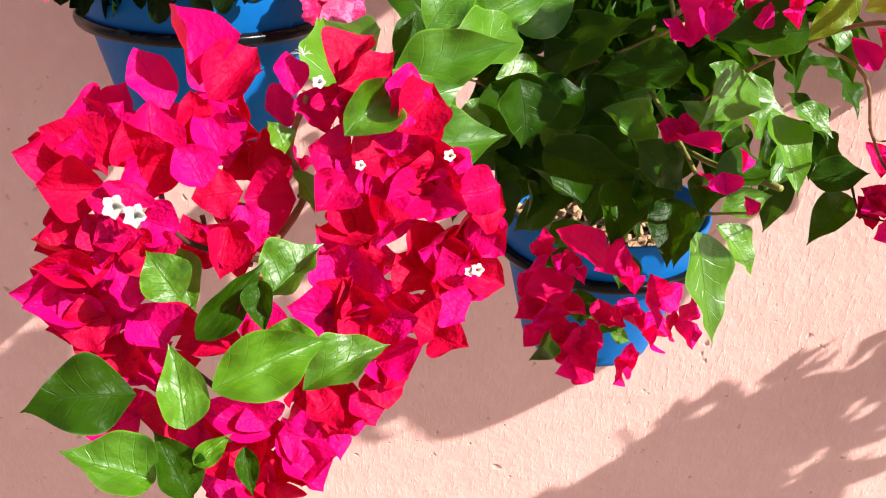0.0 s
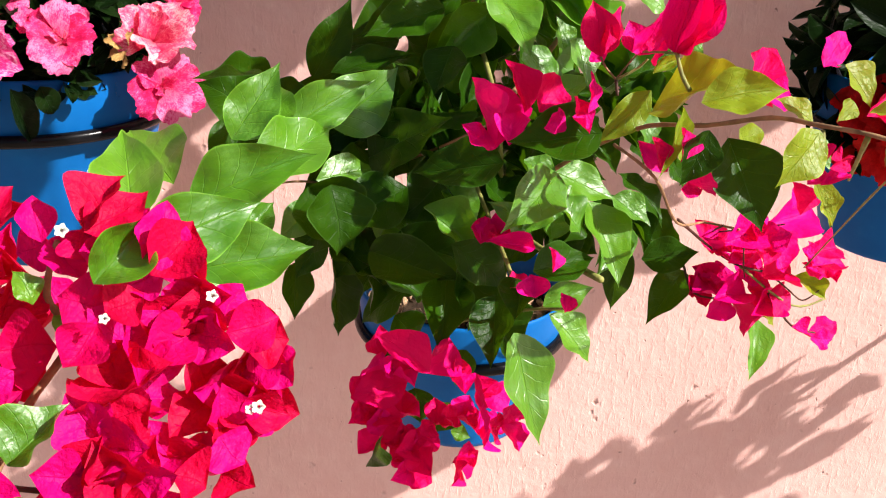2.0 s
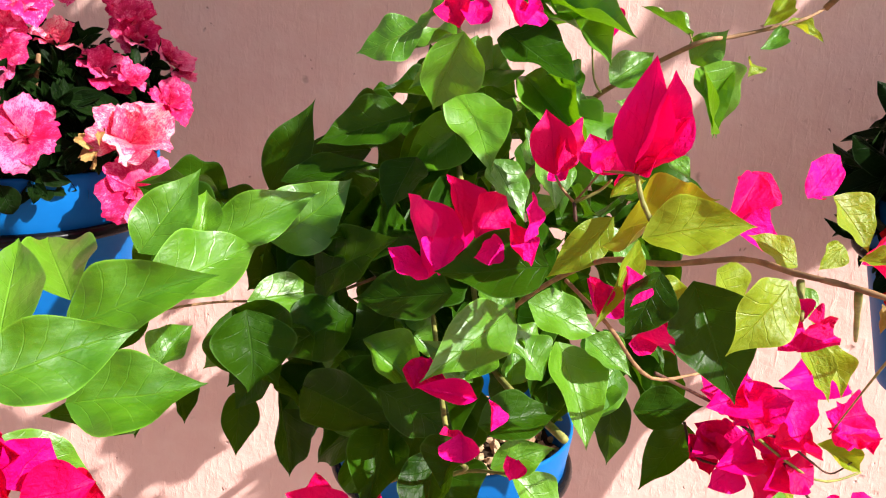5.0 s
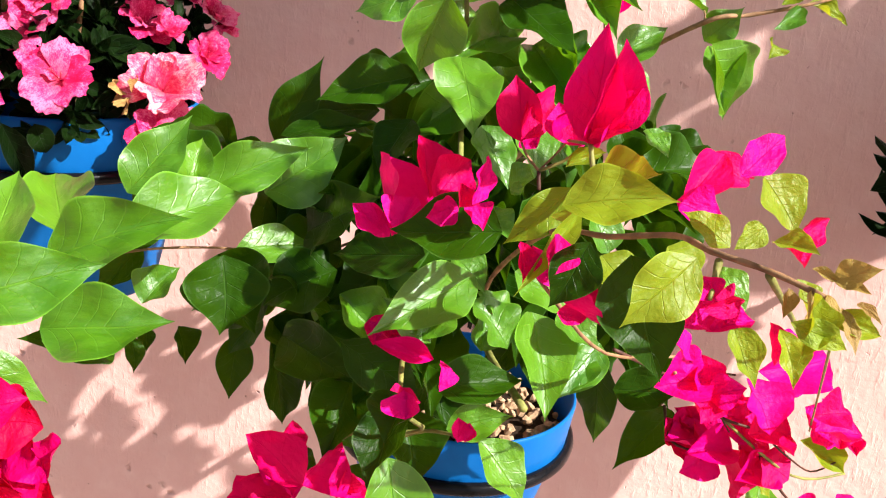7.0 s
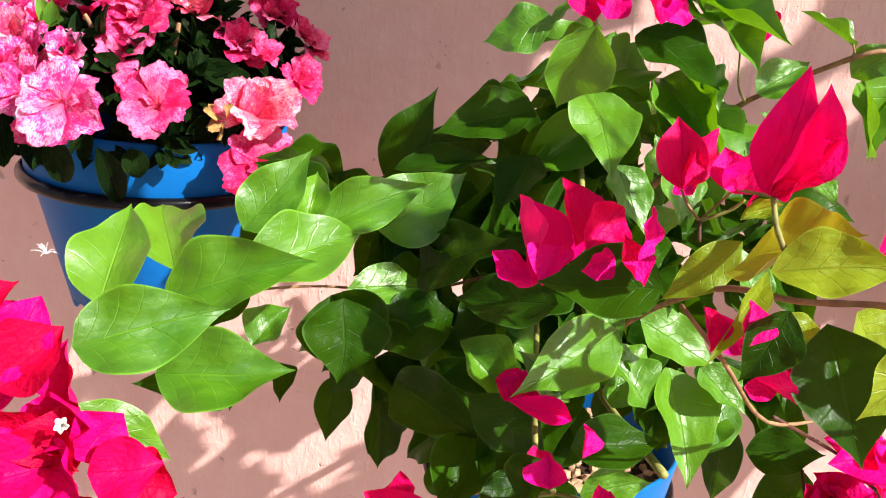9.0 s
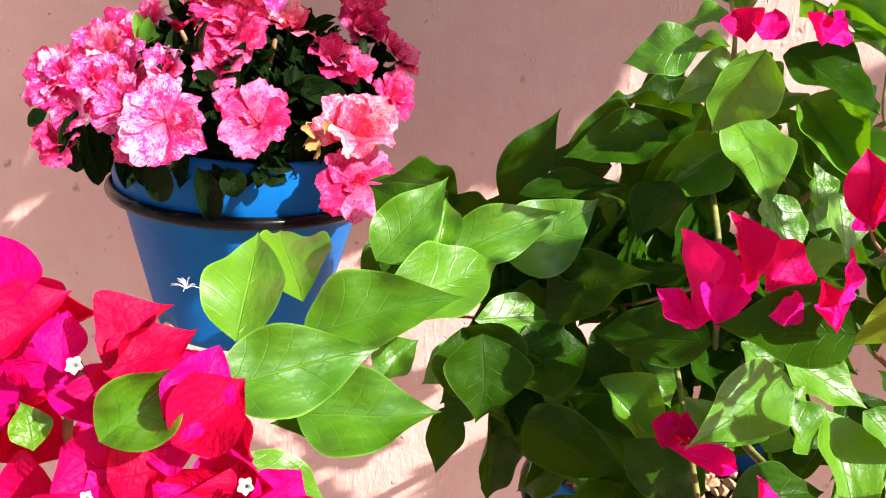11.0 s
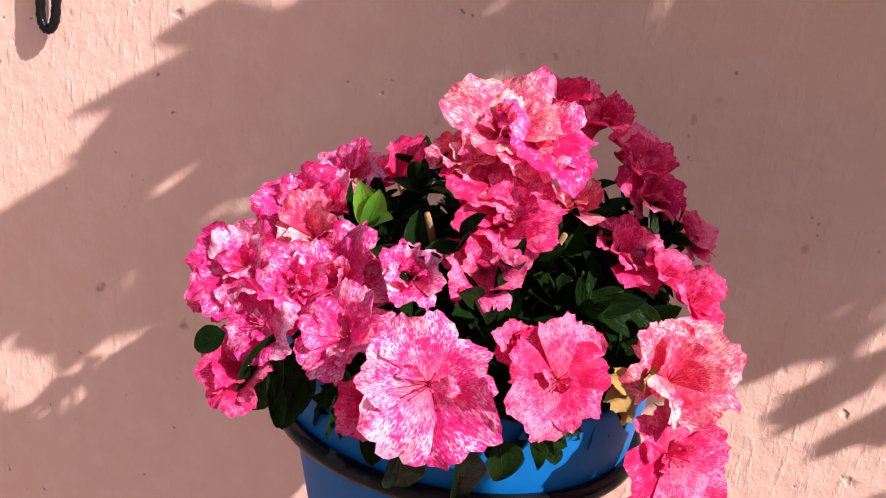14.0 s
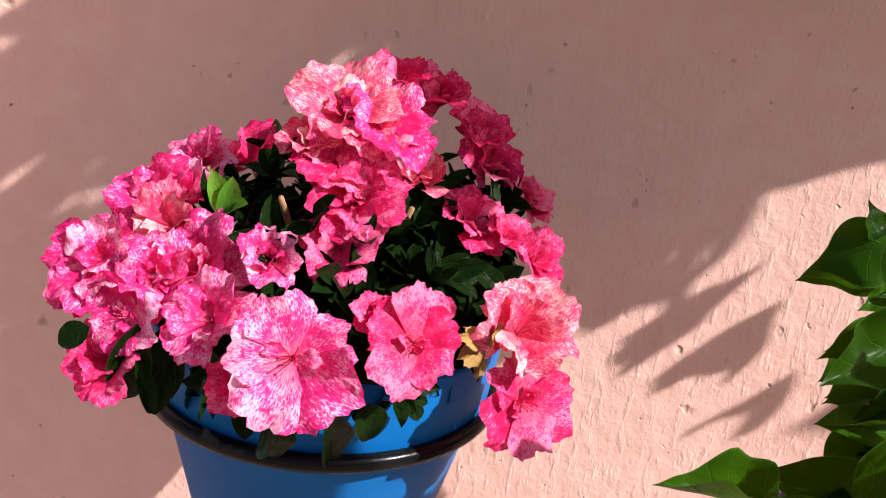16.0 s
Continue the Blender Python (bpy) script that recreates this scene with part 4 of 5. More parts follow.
bracts((
    (.226, -.533, 1.391, .221, -.523, 1.406, 0.015, 0),
    (.280, -.426, 1.347, .317, -.407, 1.351, 0.026, 0),
    (.273, -.439, 1.349, .284, -.451, 1.329, 0.028, 0),
    (.243, -.496, 1.373, .221, -.506, 1.371, 0.021, 0),
    (.287, -.423, 1.317, .267, -.426, 1.322, 0.023, 0),
    (.279, -.437, 1.320, .301, -.429, 1.318, 0.029, 0),
    (.273, -.415, 1.298, .255, -.429, 1.290, 0.020, 0),
    (.279, -.403, 1.292, .285, -.418, 1.270, 0.029, 0),
    (.269, -.413, 1.305, .246, -.423, 1.303, 0.020, 0),
    (.269, -.391, 1.313, .259, -.380, 1.332, 0.021, 0),
    (.261, -.402, 1.311, .253, -.417, 1.296, 0.017, 0),
))
bracts((
    (.293, -.423, 1.302, .279, -.435, 1.294, 0.020, 0),
    (.289, -.431, 1.306, .304, -.432, 1.297, 0.023, 0),
    (.310, -.433, 1.329, .303, -.431, 1.335, 0.019, 0),
    (.307, -.439, 1.328, .330, -.432, 1.325, 0.023, 0),
    (.301, -.447, 1.339, .318, -.440, 1.339, 0.019, 0),
    (.333, -.407, 1.266, .357, -.396, 1.268, 0.018, 0),
    (.318, -.431, 1.280, .306, -.433, 1.285, 0.013, 0),
    (.314, -.442, 1.282, .329, -.438, 1.280, 0.013, 0),
    (.278, -.425, 1.303, .254, -.434, 1.304, 0.020, 0),
    (.221, -.573, 1.433, .212, -.582, 1.427, 0.010, 0),
    (.218, -.583, 1.437, .223, -.583, 1.435, 0.009, 0),
))
bracts((
    (.219, -.580, 1.436, .214, -.579, 1.441, 0.008, 0),
    (.269, -.481, 1.375, .267, -.471, 1.389, 0.015, 0),
    (.295, -.406, 1.340, .315, -.404, 1.333, 0.021, 0),
    (.280, -.452, 1.367, .289, -.443, 1.374, 0.014, 0),
    (.214, -.591, 1.436, .225, -.585, 1.438, 0.006, 0),
    (.218, -.580, 1.426, .232, -.573, 1.428, 0.007, 0),
    (.244, -.487, 1.446, .226, -.487, 1.455, 0.013, 0),
    (.234, -.578, 1.452, .239, -.580, 1.447, 0.010, 0),
))
heads((
    (.078, -.489, 1.231, 0.014),
    (.105, -.481, 1.231, 0.015),
    (.062, -.467, 1.256, 0.016),
    (.116, -.486, 1.253, 0.016),
    (.075, -.480, 1.243, 0.014),
    (.101, -.475, 1.281, 0.014),
    (.063, -.428, 1.266, 0.019),
    (.055, -.461, 1.260, 0.018),
    (.064, -.477, 1.245, 0.018),
    (.113, -.493, 1.278, 0.018),
    (.122, -.515, 1.277, 0.016),
    (.083, -.484, 1.241, 0.017),
    (.093, -.477, 1.253, 0.014),
    (.075, -.470, 1.253, 0.016),
    (.105, -.481, 1.260, 0.014),
), plant, 3)
heads((
    (.071, -.473, 1.282, 0.014),
    (.120, -.475, 1.363, 0.013),
    (.242, -.502, 1.369, 0.015),
    (.283, -.420, 1.305, 0.019),
    (.257, -.422, 1.331, 0.015),
    (.319, -.420, 1.319, 0.016),
    (.265, -.407, 1.302, 0.016),
    (.254, -.407, 1.299, 0.015),
    (.265, -.426, 1.333, 0.014),
    (.319, -.419, 1.321, 0.010),
    (.334, -.414, 1.311, 0.008),
    (.263, -.406, 1.300, 0.010),
    (.256, -.420, 1.329, 0.008),
), plant, 23)
spray_leaves((
    (-.084, -.678, 1.343, -.113, -.689, 1.343, 0.022, 0),
    (-.078, -.687, 1.319, -.104, -.689, 1.330, 0.018, 0),
    (-.069, -.686, 1.311, -.081, -.677, 1.329, 0.014, 10),
    (-.073, -.664, 1.367, -.084, -.658, 1.380, 0.015, 0),
    (-.069, -.683, 1.335, -.076, -.670, 1.356, 0.014, 0),
    (-.062, -.678, 1.346, -.030, -.659, 1.353, 0.019, 0),
    (-.038, -.664, 1.337, -.012, -.648, 1.345, 0.016, 0),
    (-.068, -.669, 1.357, -.051, -.649, 1.374, 0.011, 10),
    (-.051, -.643, 1.358, -.036, -.628, 1.370, 0.019, 0),
    (-.050, -.662, 1.356, -.031, -.659, 1.350, 0.012, 0),
    (-.051, -.658, 1.372, -.048, -.667, 1.359, 0.009, 10),
))
spray_leaves((
    (-.032, -.604, 1.399, -.016, -.585, 1.415, 0.018, 0),
    (-.053, -.601, 1.390, -.060, -.596, 1.400, 0.010, 0),
    (-.068, -.682, 1.321, -.058, -.674, 1.327, 0.007, 0),
    (-.056, -.669, 1.318, -.052, -.677, 1.305, 0.007, 10),
    (-.053, -.586, 1.378, -.044, -.593, 1.364, 0.010, 0),
    (-.087, -.628, 1.365, -.077, -.639, 1.346, 0.013, 0),
))
spray_bracts((
    (-.089, -.573, 1.404, -.102, -.558, 1.430, 0.022, 0),
    (-.099, -.578, 1.396, -.113, -.569, 1.416, 0.017, 0),
    (-.085, -.577, 1.400, -.070, -.559, 1.416, 0.019, 0),
    (-.095, -.610, 1.382, -.100, -.595, 1.405, 0.018, 0),
    (-.111, -.612, 1.383, -.133, -.610, 1.398, 0.017, 10),
    (-.113, -.601, 1.383, -.125, -.590, 1.403, 0.018, -10),
    (-.102, -.635, 1.388, -.122, -.640, 1.391, 0.017, 0),
    (-.095, -.643, 1.386, -.105, -.645, 1.390, 0.012, 0),
    (-.091, -.640, 1.381, -.079, -.638, 1.378, 0.014, 0),
    (-.093, -.645, 1.387, -.091, -.639, 1.393, 0.014, 0),
    (-.090, -.649, 1.381, -.101, -.654, 1.379, 0.012, 0),
))
spray_bracts((
    (-.097, -.657, 1.364, -.123, -.665, 1.367, 0.017, 0),
    (-.097, -.656, 1.369, -.117, -.661, 1.374, 0.010, 10),
    (-.095, -.662, 1.359, -.108, -.669, 1.357, 0.015, 0),
    (-.094, -.660, 1.352, -.088, -.668, 1.339, 0.019, 0),
    (-.086, -.668, 1.365, -.092, -.662, 1.375, 0.011, 10),
    (-.089, -.656, 1.360, -.080, -.662, 1.348, 0.016, 0),
    (-.085, -.657, 1.357, -.070, -.653, 1.354, 0.010, 0),
    (-.069, -.598, 1.371, -.051, -.592, 1.369, 0.023, 0),
    (-.065, -.614, 1.381, -.081, -.620, 1.380, 0.015, 0),
    (-.067, -.629, 1.375, -.068, -.640, 1.361, 0.013, 0),
    (-.068, -.613, 1.374, -.061, -.620, 1.361, 0.021, 0),
))
spray_bracts((
    (-.076, -.591, 1.379, -.089, -.582, 1.397, 0.019, 0),
    (-.075, -.624, 1.386, -.085, -.619, 1.398, 0.015, 0),
    (-.068, -.592, 1.380, -.063, -.580, 1.393, 0.016, 0),
    (-.053, -.578, 1.402, -.063, -.583, 1.400, 0.016, 0),
    (-.050, -.586, 1.407, -.039, -.591, 1.394, 0.017, 0),
    (-.051, -.591, 1.408, -.055, -.582, 1.421, 0.011, 0),
    (-.035, -.596, 1.414, -.024, -.582, 1.428, 0.018, 0),
    (-.035, -.597, 1.414, -.017, -.583, 1.423, 0.014, 0),
    (-.038, -.588, 1.412, -.033, -.593, 1.402, 0.016, 0),
    (-.015, -.600, 1.400, -.011, -.583, 1.420, 0.016, 0),
    (-.015, -.600, 1.400, -.003, -.585, 1.413, 0.018, 0),
))
spray_bracts((
    (-.013, -.591, 1.398, -.026, -.598, 1.395, 0.014, 0),
    (-.030, -.600, 1.387, -.045, -.601, 1.393, 0.018, 0),
    (-.029, -.606, 1.390, -.018, -.599, 1.393, 0.016, 0),
    (-.031, -.609, 1.387, -.040, -.619, 1.377, 0.015, 0),
    (.004, -.593, 1.378, .012, -.582, 1.388, 0.019, 0),
    (.006, -.591, 1.373, .024, -.582, 1.375, 0.017, 0),
    (.011, -.585, 1.366, .027, -.580, 1.364, 0.019, 0),
    (.008, -.589, 1.343, .027, -.587, 1.335, 0.013, 0),
    (.004, -.607, 1.341, .013, -.611, 1.332, 0.018, 0),
    (-.008, -.624, 1.339, .002, -.625, 1.333, 0.017, 0),
    (-.015, -.630, 1.326, -.006, -.631, 1.320, 0.017, 0),
))
spray_bracts((
    (-.026, -.640, 1.318, -.017, -.644, 1.308, 0.018, 0),
    (-.029, -.645, 1.321, -.039, -.652, 1.317, 0.017, 0),
    (-.029, -.645, 1.314, -.032, -.650, 1.309, 0.013, 0),
    (-.058, -.655, 1.349, -.077, -.662, 1.349, 0.014, 0),
    (-.057, -.658, 1.351, -.053, -.647, 1.362, 0.016, 0),
    (-.056, -.663, 1.352, -.044, -.658, 1.352, 0.014, 0),
    (-.058, -.655, 1.345, -.054, -.663, 1.334, 0.016, 0),
    (-.086, -.672, 1.331, -.100, -.680, 1.328, 0.013, 0),
    (-.086, -.673, 1.330, -.078, -.668, 1.333, 0.016, 0),
    (-.087, -.672, 1.329, -.089, -.667, 1.337, 0.012, 0),
    (-.049, -.662, 1.317, -.073, -.663, 1.328, 0.013, 0),
))
spray_bracts((
    (-.048, -.655, 1.312, -.035, -.652, 1.309, 0.015, 0),
    (-.047, -.655, 1.305, -.033, -.660, 1.292, 0.017, 0),
    (-.057, -.662, 1.302, -.072, -.668, 1.302, 0.015, 0),
    (-.050, -.663, 1.320, -.055, -.659, 1.329, 0.014, 0),
    (-.048, -.659, 1.296, -.049, -.664, 1.290, 0.017, 0),
))
heads((
    (-.003, -.582, 1.387, 0.020),
    (-.015, -.588, 1.373, 0.020),
    (-.025, -.610, 1.364, 0.020),
    (.007, -.578, 1.348, 0.020),
    (-.027, -.629, 1.354, 0.018),
    (.004, -.595, 1.336, 0.018),
    (-.019, -.635, 1.343, 0.018),
    (-.017, -.631, 1.326, 0.016),
    (-.032, -.636, 1.347, 0.016),
    (-.001, -.583, 1.342, 0.020),
    (-.004, -.593, 1.375, 0.019),
    (-.106, -.650, 1.373, 0.015),
    (-.109, -.659, 1.360, 0.015),
), spray, 31)
heads((
    (-.060, -.655, 1.313, 0.015),
    (-.042, -.653, 1.299, 0.014),
    (-.058, -.660, 1.294, 0.015),
    (-.118, -.591, 1.385, 0.017),
    (-.089, -.586, 1.387, 0.017),
    (-.097, -.619, 1.391, 0.015),
    (-.024, -.601, 1.375, 0.017),
    (.016, -.573, 1.351, 0.017),
    (-.037, -.641, 1.337, 0.013),
    (.012, -.580, 1.336, 0.016),
    (-.124, -.616, 1.388, 0.015),
    (-.099, -.660, 1.356, 0.014),
    (-.092, -.661, 1.343, 0.012),
), spray, 51)
heads((
    (-.075, -.576, 1.382, 0.017),
    (-.028, -.583, 1.405, 0.015),
    (-.072, -.665, 1.311, 0.013),
    (-.030, -.637, 1.308, 0.015),
    (-.125, -.589, 1.388, 0.016),
    (-.067, -.625, 1.369, 0.014),
    (-.096, -.651, 1.376, 0.012),
    (-.087, -.647, 1.372, 0.011),
    (-.083, -.624, 1.366, 0.010),
    (-.080, -.661, 1.339, 0.009),
    (-.112, -.645, 1.376, 0.011),
), spray, 71)
heads((
    (-.032, -.612, 1.350, 0.017),
    (-.026, -.613, 1.330, 0.018),
    (.001, -.595, 1.317, 0.017),
    (-.035, -.613, 1.336, 0.016),
    (-.027, -.590, 1.346, 0.018),
    (-.111, -.631, 1.359, 0.015),
    (-.117, -.634, 1.349, 0.015),
    (-.063, -.635, 1.291, 0.015),
    (-.047, -.628, 1.304, 0.015),
    (-.063, -.638, 1.279, 0.015),
    (-.089, -.538, 1.393, 0.019),
    (-.097, -.558, 1.380, 0.017),
    (-.062, -.555, 1.364, 0.016),
), spray, 77)
heads((
    (-.015, -.601, 1.328, 0.017),
    (-.037, -.618, 1.319, 0.014),
    (-.141, -.569, 1.375, 0.016),
    (-.112, -.637, 1.340, 0.014),
    (-.101, -.638, 1.329, 0.012),
    (-.083, -.548, 1.376, 0.017),
    (-.078, -.643, 1.296, 0.013),
    (-.035, -.616, 1.290, 0.015),
    (-.132, -.558, 1.383, 0.016),
    (-.073, -.589, 1.349, 0.015),
    (-.110, -.623, 1.364, 0.012),
    (-.099, -.630, 1.360, 0.011),
    (-.084, -.606, 1.351, 0.010),
), spray, 97)
heads((
    (-.093, -.638, 1.325, 0.009),
), spray, 117)
blossoms(((-.093, -.655, 1.392, 0.0033), (-.086, -.658, 1.391, 0.0032), (-.041, -.600, 1.416, 0.0021), (.004, -.599, 1.392, 0.0020), (.017, -.598, 1.347, 0.0023), (-.025, -.620, 1.395, 0.0016), (.014, -.598, 1.346, 0.0017)), spray)


# ---- the azaleas ----
def petal(name, mat, seed):
    """A frilled azalea petal, one unit long along +y."""
    rng = random.Random(seed)
    bm = bmesh.new()
    uvl = bm.loops.layers.uv.new("UVMap")
    rows, cols = 12, 16
    ph, ph2 = rng.random() * 6.28, rng.random() * 6.28
    f1, f2 = rng.choice((2, 3)), rng.choice((6, 8))
    notch = rng.uniform(0.0, 0.07)
    grid = []
    for i in range(rows + 1):
        v = i / rows
        half = 0.07 + 0.43 * math.sin(min(1.0, v * 1.1) * math.pi * 0.58) ** 1.1
        row = []
        for j in range(cols + 1):
            u = j / cols * 2 - 1
            top = 1 - 0.30 * abs(u) ** 2.4 + 0.03 * math.sin(f2 * u * 2.5 + ph) + 0.05 * math.sin(f1 * u * 3 + ph2) - notch * math.exp(-(u / 0.22) ** 2)
            y = v * (1 + (top - 1) * min(1.0, v * 1.3) ** 2)
            x = u * half
            z = 0.20 * v * v * (1 - 0.4 * v) + 0.10 * u * u * v - 0.05 * math.exp(-(u / 0.15) ** 2) * v * (1.2 - v)
            z += v ** 2.5 * (0.13 * math.sin(f1 * 1.9 * u + ph) + 0.035 * math.sin(f2 * 2.1 * u - ph2))
            z -= 0.42 * max(0, v - 0.60) ** 1.4 * (1 + 0.4 * math.sin(2 * u + ph2))
            row.append((bm.verts.new((x, y, z)), (j / cols, v)))
        grid.append(row)
    for i in range(rows):
        for j in range(cols):
            q = (grid[i][j], grid[i][j + 1], grid[i + 1][j + 1], grid[i + 1][j])
            f = bm.faces.new([c[0] for c in q])
            for loop, c in zip(f.loops, q):
                loop[uvl].uv = c[1]
    return finish(bm, name, mat)


PETALS = {m.name: [petal("petal", m, 70 + k) for k in range(6)] for m in (PETAL, DEEP_PETAL, SALMON_PETAL, RED_PETAL)}


def stamens(seed, mat):
    rng = random.Random(seed)
    bm = bmesh.new()
    for k in range(6):
        a = k * 1.05 + rng.random() * 0.5
        d = Vector((math.cos(a) * 0.16, math.sin(a) * 0.16, 0.40 + 0.1 * rng.random()))
        t = tube(((0, 0, 0), d * 0.6, d + Vector((0, 0, 0.03))), (0.012, 0.008), 5)
        me = bpy.data.meshes.new("stamen")
        t.to_mesh(me)
        t.free()
        bm.from_mesh(me)
        bpy.data.meshes.remove(me)
        bmesh.ops.create_icosphere(bm, subdivisions=1, radius=0.026, matrix=Matrix.Translation(d))
    return finish(bm, "flower", mat)


HEARTS = [stamens(5 + k, m) for k in range(2) for m in (DEEP_PETAL, SALMON_PETAL)]


OPEN, DOUBLE, FUNNEL = 0, 1, 2
# rings of petals: how many, their length, how far they rise, their width
WHORLS = {OPEN: ((5, 1.06, 0.20, 1.16), (2, 0.50, 1.0, 0.8)),
          DOUBLE: ((5, 1.28, 0.22, 1.20), (4, 1.0, 0.70, 1.15), (3, 0.62, 1.6, 1.0)),
          FUNNEL: ((5, 1.32, 0.55, 1.15), (3, 1.0, 1.4, 1.0))}


def azalea_flowers(rows, owner, mat, core=None, seed=9):
    """Flowers with whorls of broad, gently frilled petals. A row: centre, radius and form."""
    rng = random.Random(seed + len(rows))
    mid = core or Vector((POT_A[0], POT_A[1], POT_A[2] + 0.11))
    for x, y, z, r, form in rows:
        c = Vector((x, y, z))
        axis = ((c - mid).normalized() + Vector((0.05, -0.75, 0.45)) + Vector((rng.uniform(-1, 1), rng.uniform(-1, 1), rng.uniform(-1, 1))) * (0.08 if form == OPEN else 0.3)).normalized()
        u = axis.orthogonal().normalized()
        flower = part("flower", HEARTS[rng.randrange(len(HEARTS))], None, owner)
        base = Matrix((u, axis.cross(u), axis)).transposed().to_4x4()
        under(flower, owner, Matrix.Translation(c - axis * r * (0.12 if form == OPEN else 0.4)) @ base @ Matrix.Scale(r, 4))
        spin = rng.random() * 6.28
        for n, size, lift, wide in WHORLS[form]:
            for k in range(n):
                a = spin + 6.283 * k / n + rng.uniform(-0.18, 0.18)
                yv = Vector((math.cos(a), math.sin(a), lift * rng.uniform(0.2, 1.8))).normalized()
                zv = (Vector((0, 0, 1)) - yv * yv.z).normalized()
                s = size * rng.uniform(0.82, 1.14)
                rot = Matrix((yv.cross(zv), yv, zv)).transposed().to_4x4()
                ob = part("petal", PETALS[mat.name][rng.randrange(6)], None, flower)
                ob.matrix_basis = Matrix.Translation(yv * 0.04 + Vector((0, 0, 0.03 * k))) @ rot @ Matrix.Rotation(rng.uniform(-0.38, 0.38), 4, "Y") @ Matrix.Diagonal((s * wide, s, s, 1))
            spin += 0.63


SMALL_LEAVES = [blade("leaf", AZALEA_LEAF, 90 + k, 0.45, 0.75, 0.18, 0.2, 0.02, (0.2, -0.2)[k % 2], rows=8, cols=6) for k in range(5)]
FRESH_LEAVES = recoloured(SMALL_LEAVES, FRESH, "leaf")


def azalea_leaves(owner, rows):
    for bx, by, bz, tx, ty, tz, w, roll in rows:
        k = count[0] = count[0] + 1
        ob = part("leaf", SMALL_LEAVES[k % 5], None, owner)
        under(ob, owner, aim((bx, by, bz), (tx, ty, tz), w, roll))


def bush(owner, centre, radius, height, n, seed, size=0.03):
    """Rosettes of small dark leaves that fill the dome of an azalea."""
    rng = random.Random(seed)
    for k in range(n):
        a, e = rng.random() * 6.283, math.asin(rng.random() ** 0.8) - 0.25
        d = Vector((math.cos(a) * math.cos(e), math.sin(a) * math.cos(e), math.sin(e)))
        p = Vector(centre) + Vector((d.x * radius, d.y * radius, d.z * height)) * rng.uniform(0.68, 0.98)
        for j in range(5):
            side = Vector((rng.uniform(-1, 1), rng.uniform(-1, 1), rng.uniform(-1, 1))).normalized()
            way = (d * 0.55 + side * 0.9).normalized()
            m = count[0] = count[0] + 1
            s = size * rng.uniform(0.7, 1.2)
            ob = part("leaf", SMALL_LEAVES[m % 5], None, owner)
            under(ob, owner, aim(p, p + way * s, s * 0.42, rng.uniform(-20, 20), d))


azalea = thing("azalea", (POT_A[0], POT_A[1], POT_A[2] + 0.118), "azalea with frilled pink and white streaked double flowers", "flowering plant")
for k in range(7):
    a = k * 0.9
    bm = tube(((0.01 * math.cos(a), 0.01 * math.sin(a), -0.004), (0.03 * math.cos(a), 0.03 * math.sin(a), 0.05), (0.07 * math.cos(a), 0.07 * math.sin(a), 0.11)), (0.003, 0.0015))
    part("stem", bm, WOOD, azalea)
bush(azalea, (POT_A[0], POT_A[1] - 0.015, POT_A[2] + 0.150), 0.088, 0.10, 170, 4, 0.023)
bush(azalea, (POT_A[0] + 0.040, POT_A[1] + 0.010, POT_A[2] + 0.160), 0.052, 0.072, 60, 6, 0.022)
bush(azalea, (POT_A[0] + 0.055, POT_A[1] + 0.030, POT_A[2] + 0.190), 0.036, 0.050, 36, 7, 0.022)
azalea_flowers((
    (-0.182, -0.312, 1.415, 0.0274, 0),
    (-0.166, -0.212, 1.498, 0.0196, 1),
    (-0.271, -0.185, 1.457, 0.0208, 1),
    (-0.277, -0.225, 1.447, 0.0170, 2),
    (-0.284, -0.268, 1.428, 0.0187, 1),
    (-0.262, -0.282, 1.408, 0.0189, 0),
    (-0.239, -0.264, 1.431, 0.0211, 1),
    (-0.206, -0.268, 1.439, 0.0127, 2),
    (-0.224, -0.288, 1.416, 0.0160, 2),
    (-0.256, -0.272, 1.425, 0.0162, 1),
    (-0.266, -0.212, 1.449, 0.0152, 2),
), azalea, PETAL)
azalea_flowers((
    (-0.138, -0.280, 1.415, 0.0216, 0),
    (-0.087, -0.238, 1.375, 0.0256, 0),
    (-0.187, -0.228, 1.480, 0.0187, 1),
    (-0.176, -0.236, 1.464, 0.0184, 1),
    (-0.181, -0.246, 1.442, 0.0159, 2),
    (-0.171, -0.155, 1.511, 0.0165, 2),
    (-0.151, -0.142, 1.502, 0.0183, 2),
    (-0.127, -0.125, 1.481, 0.0176, 2),
    (-0.119, -0.135, 1.466, 0.0167, 2),
    (-0.098, -0.122, 1.453, 0.0149, 2),
    (-0.089, -0.120, 1.441, 0.0102, 2),
    (-0.122, -0.190, 1.447, 0.0180, 2),
    (-0.105, -0.190, 1.443, 0.0108, 2),
    (-0.085, -0.165, 1.424, 0.0143, 2),
    (-0.257, -0.150, 1.455, 0.0192, 2),
    (-0.291, -0.268, 1.410, 0.0113, 2),
    (-0.270, -0.284, 1.388, 0.0147, 2),
    (-0.205, -0.304, 1.396, 0.0117, 2),
    (-0.155, -0.278, 1.424, 0.0088, 2),
), azalea, DEEP_PETAL)
azalea_flowers((
    (-0.091, -0.232, 1.409, 0.0227, 2),
    (-0.188, -0.215, 1.501, 0.0216, 1),
    (-0.202, -0.222, 1.483, 0.0124, 2),
    (-0.153, -0.197, 1.467, 0.0138, 2),
    (-0.261, -0.243, 1.440, 0.0147, 2),
), azalea, SALMON_PETAL)
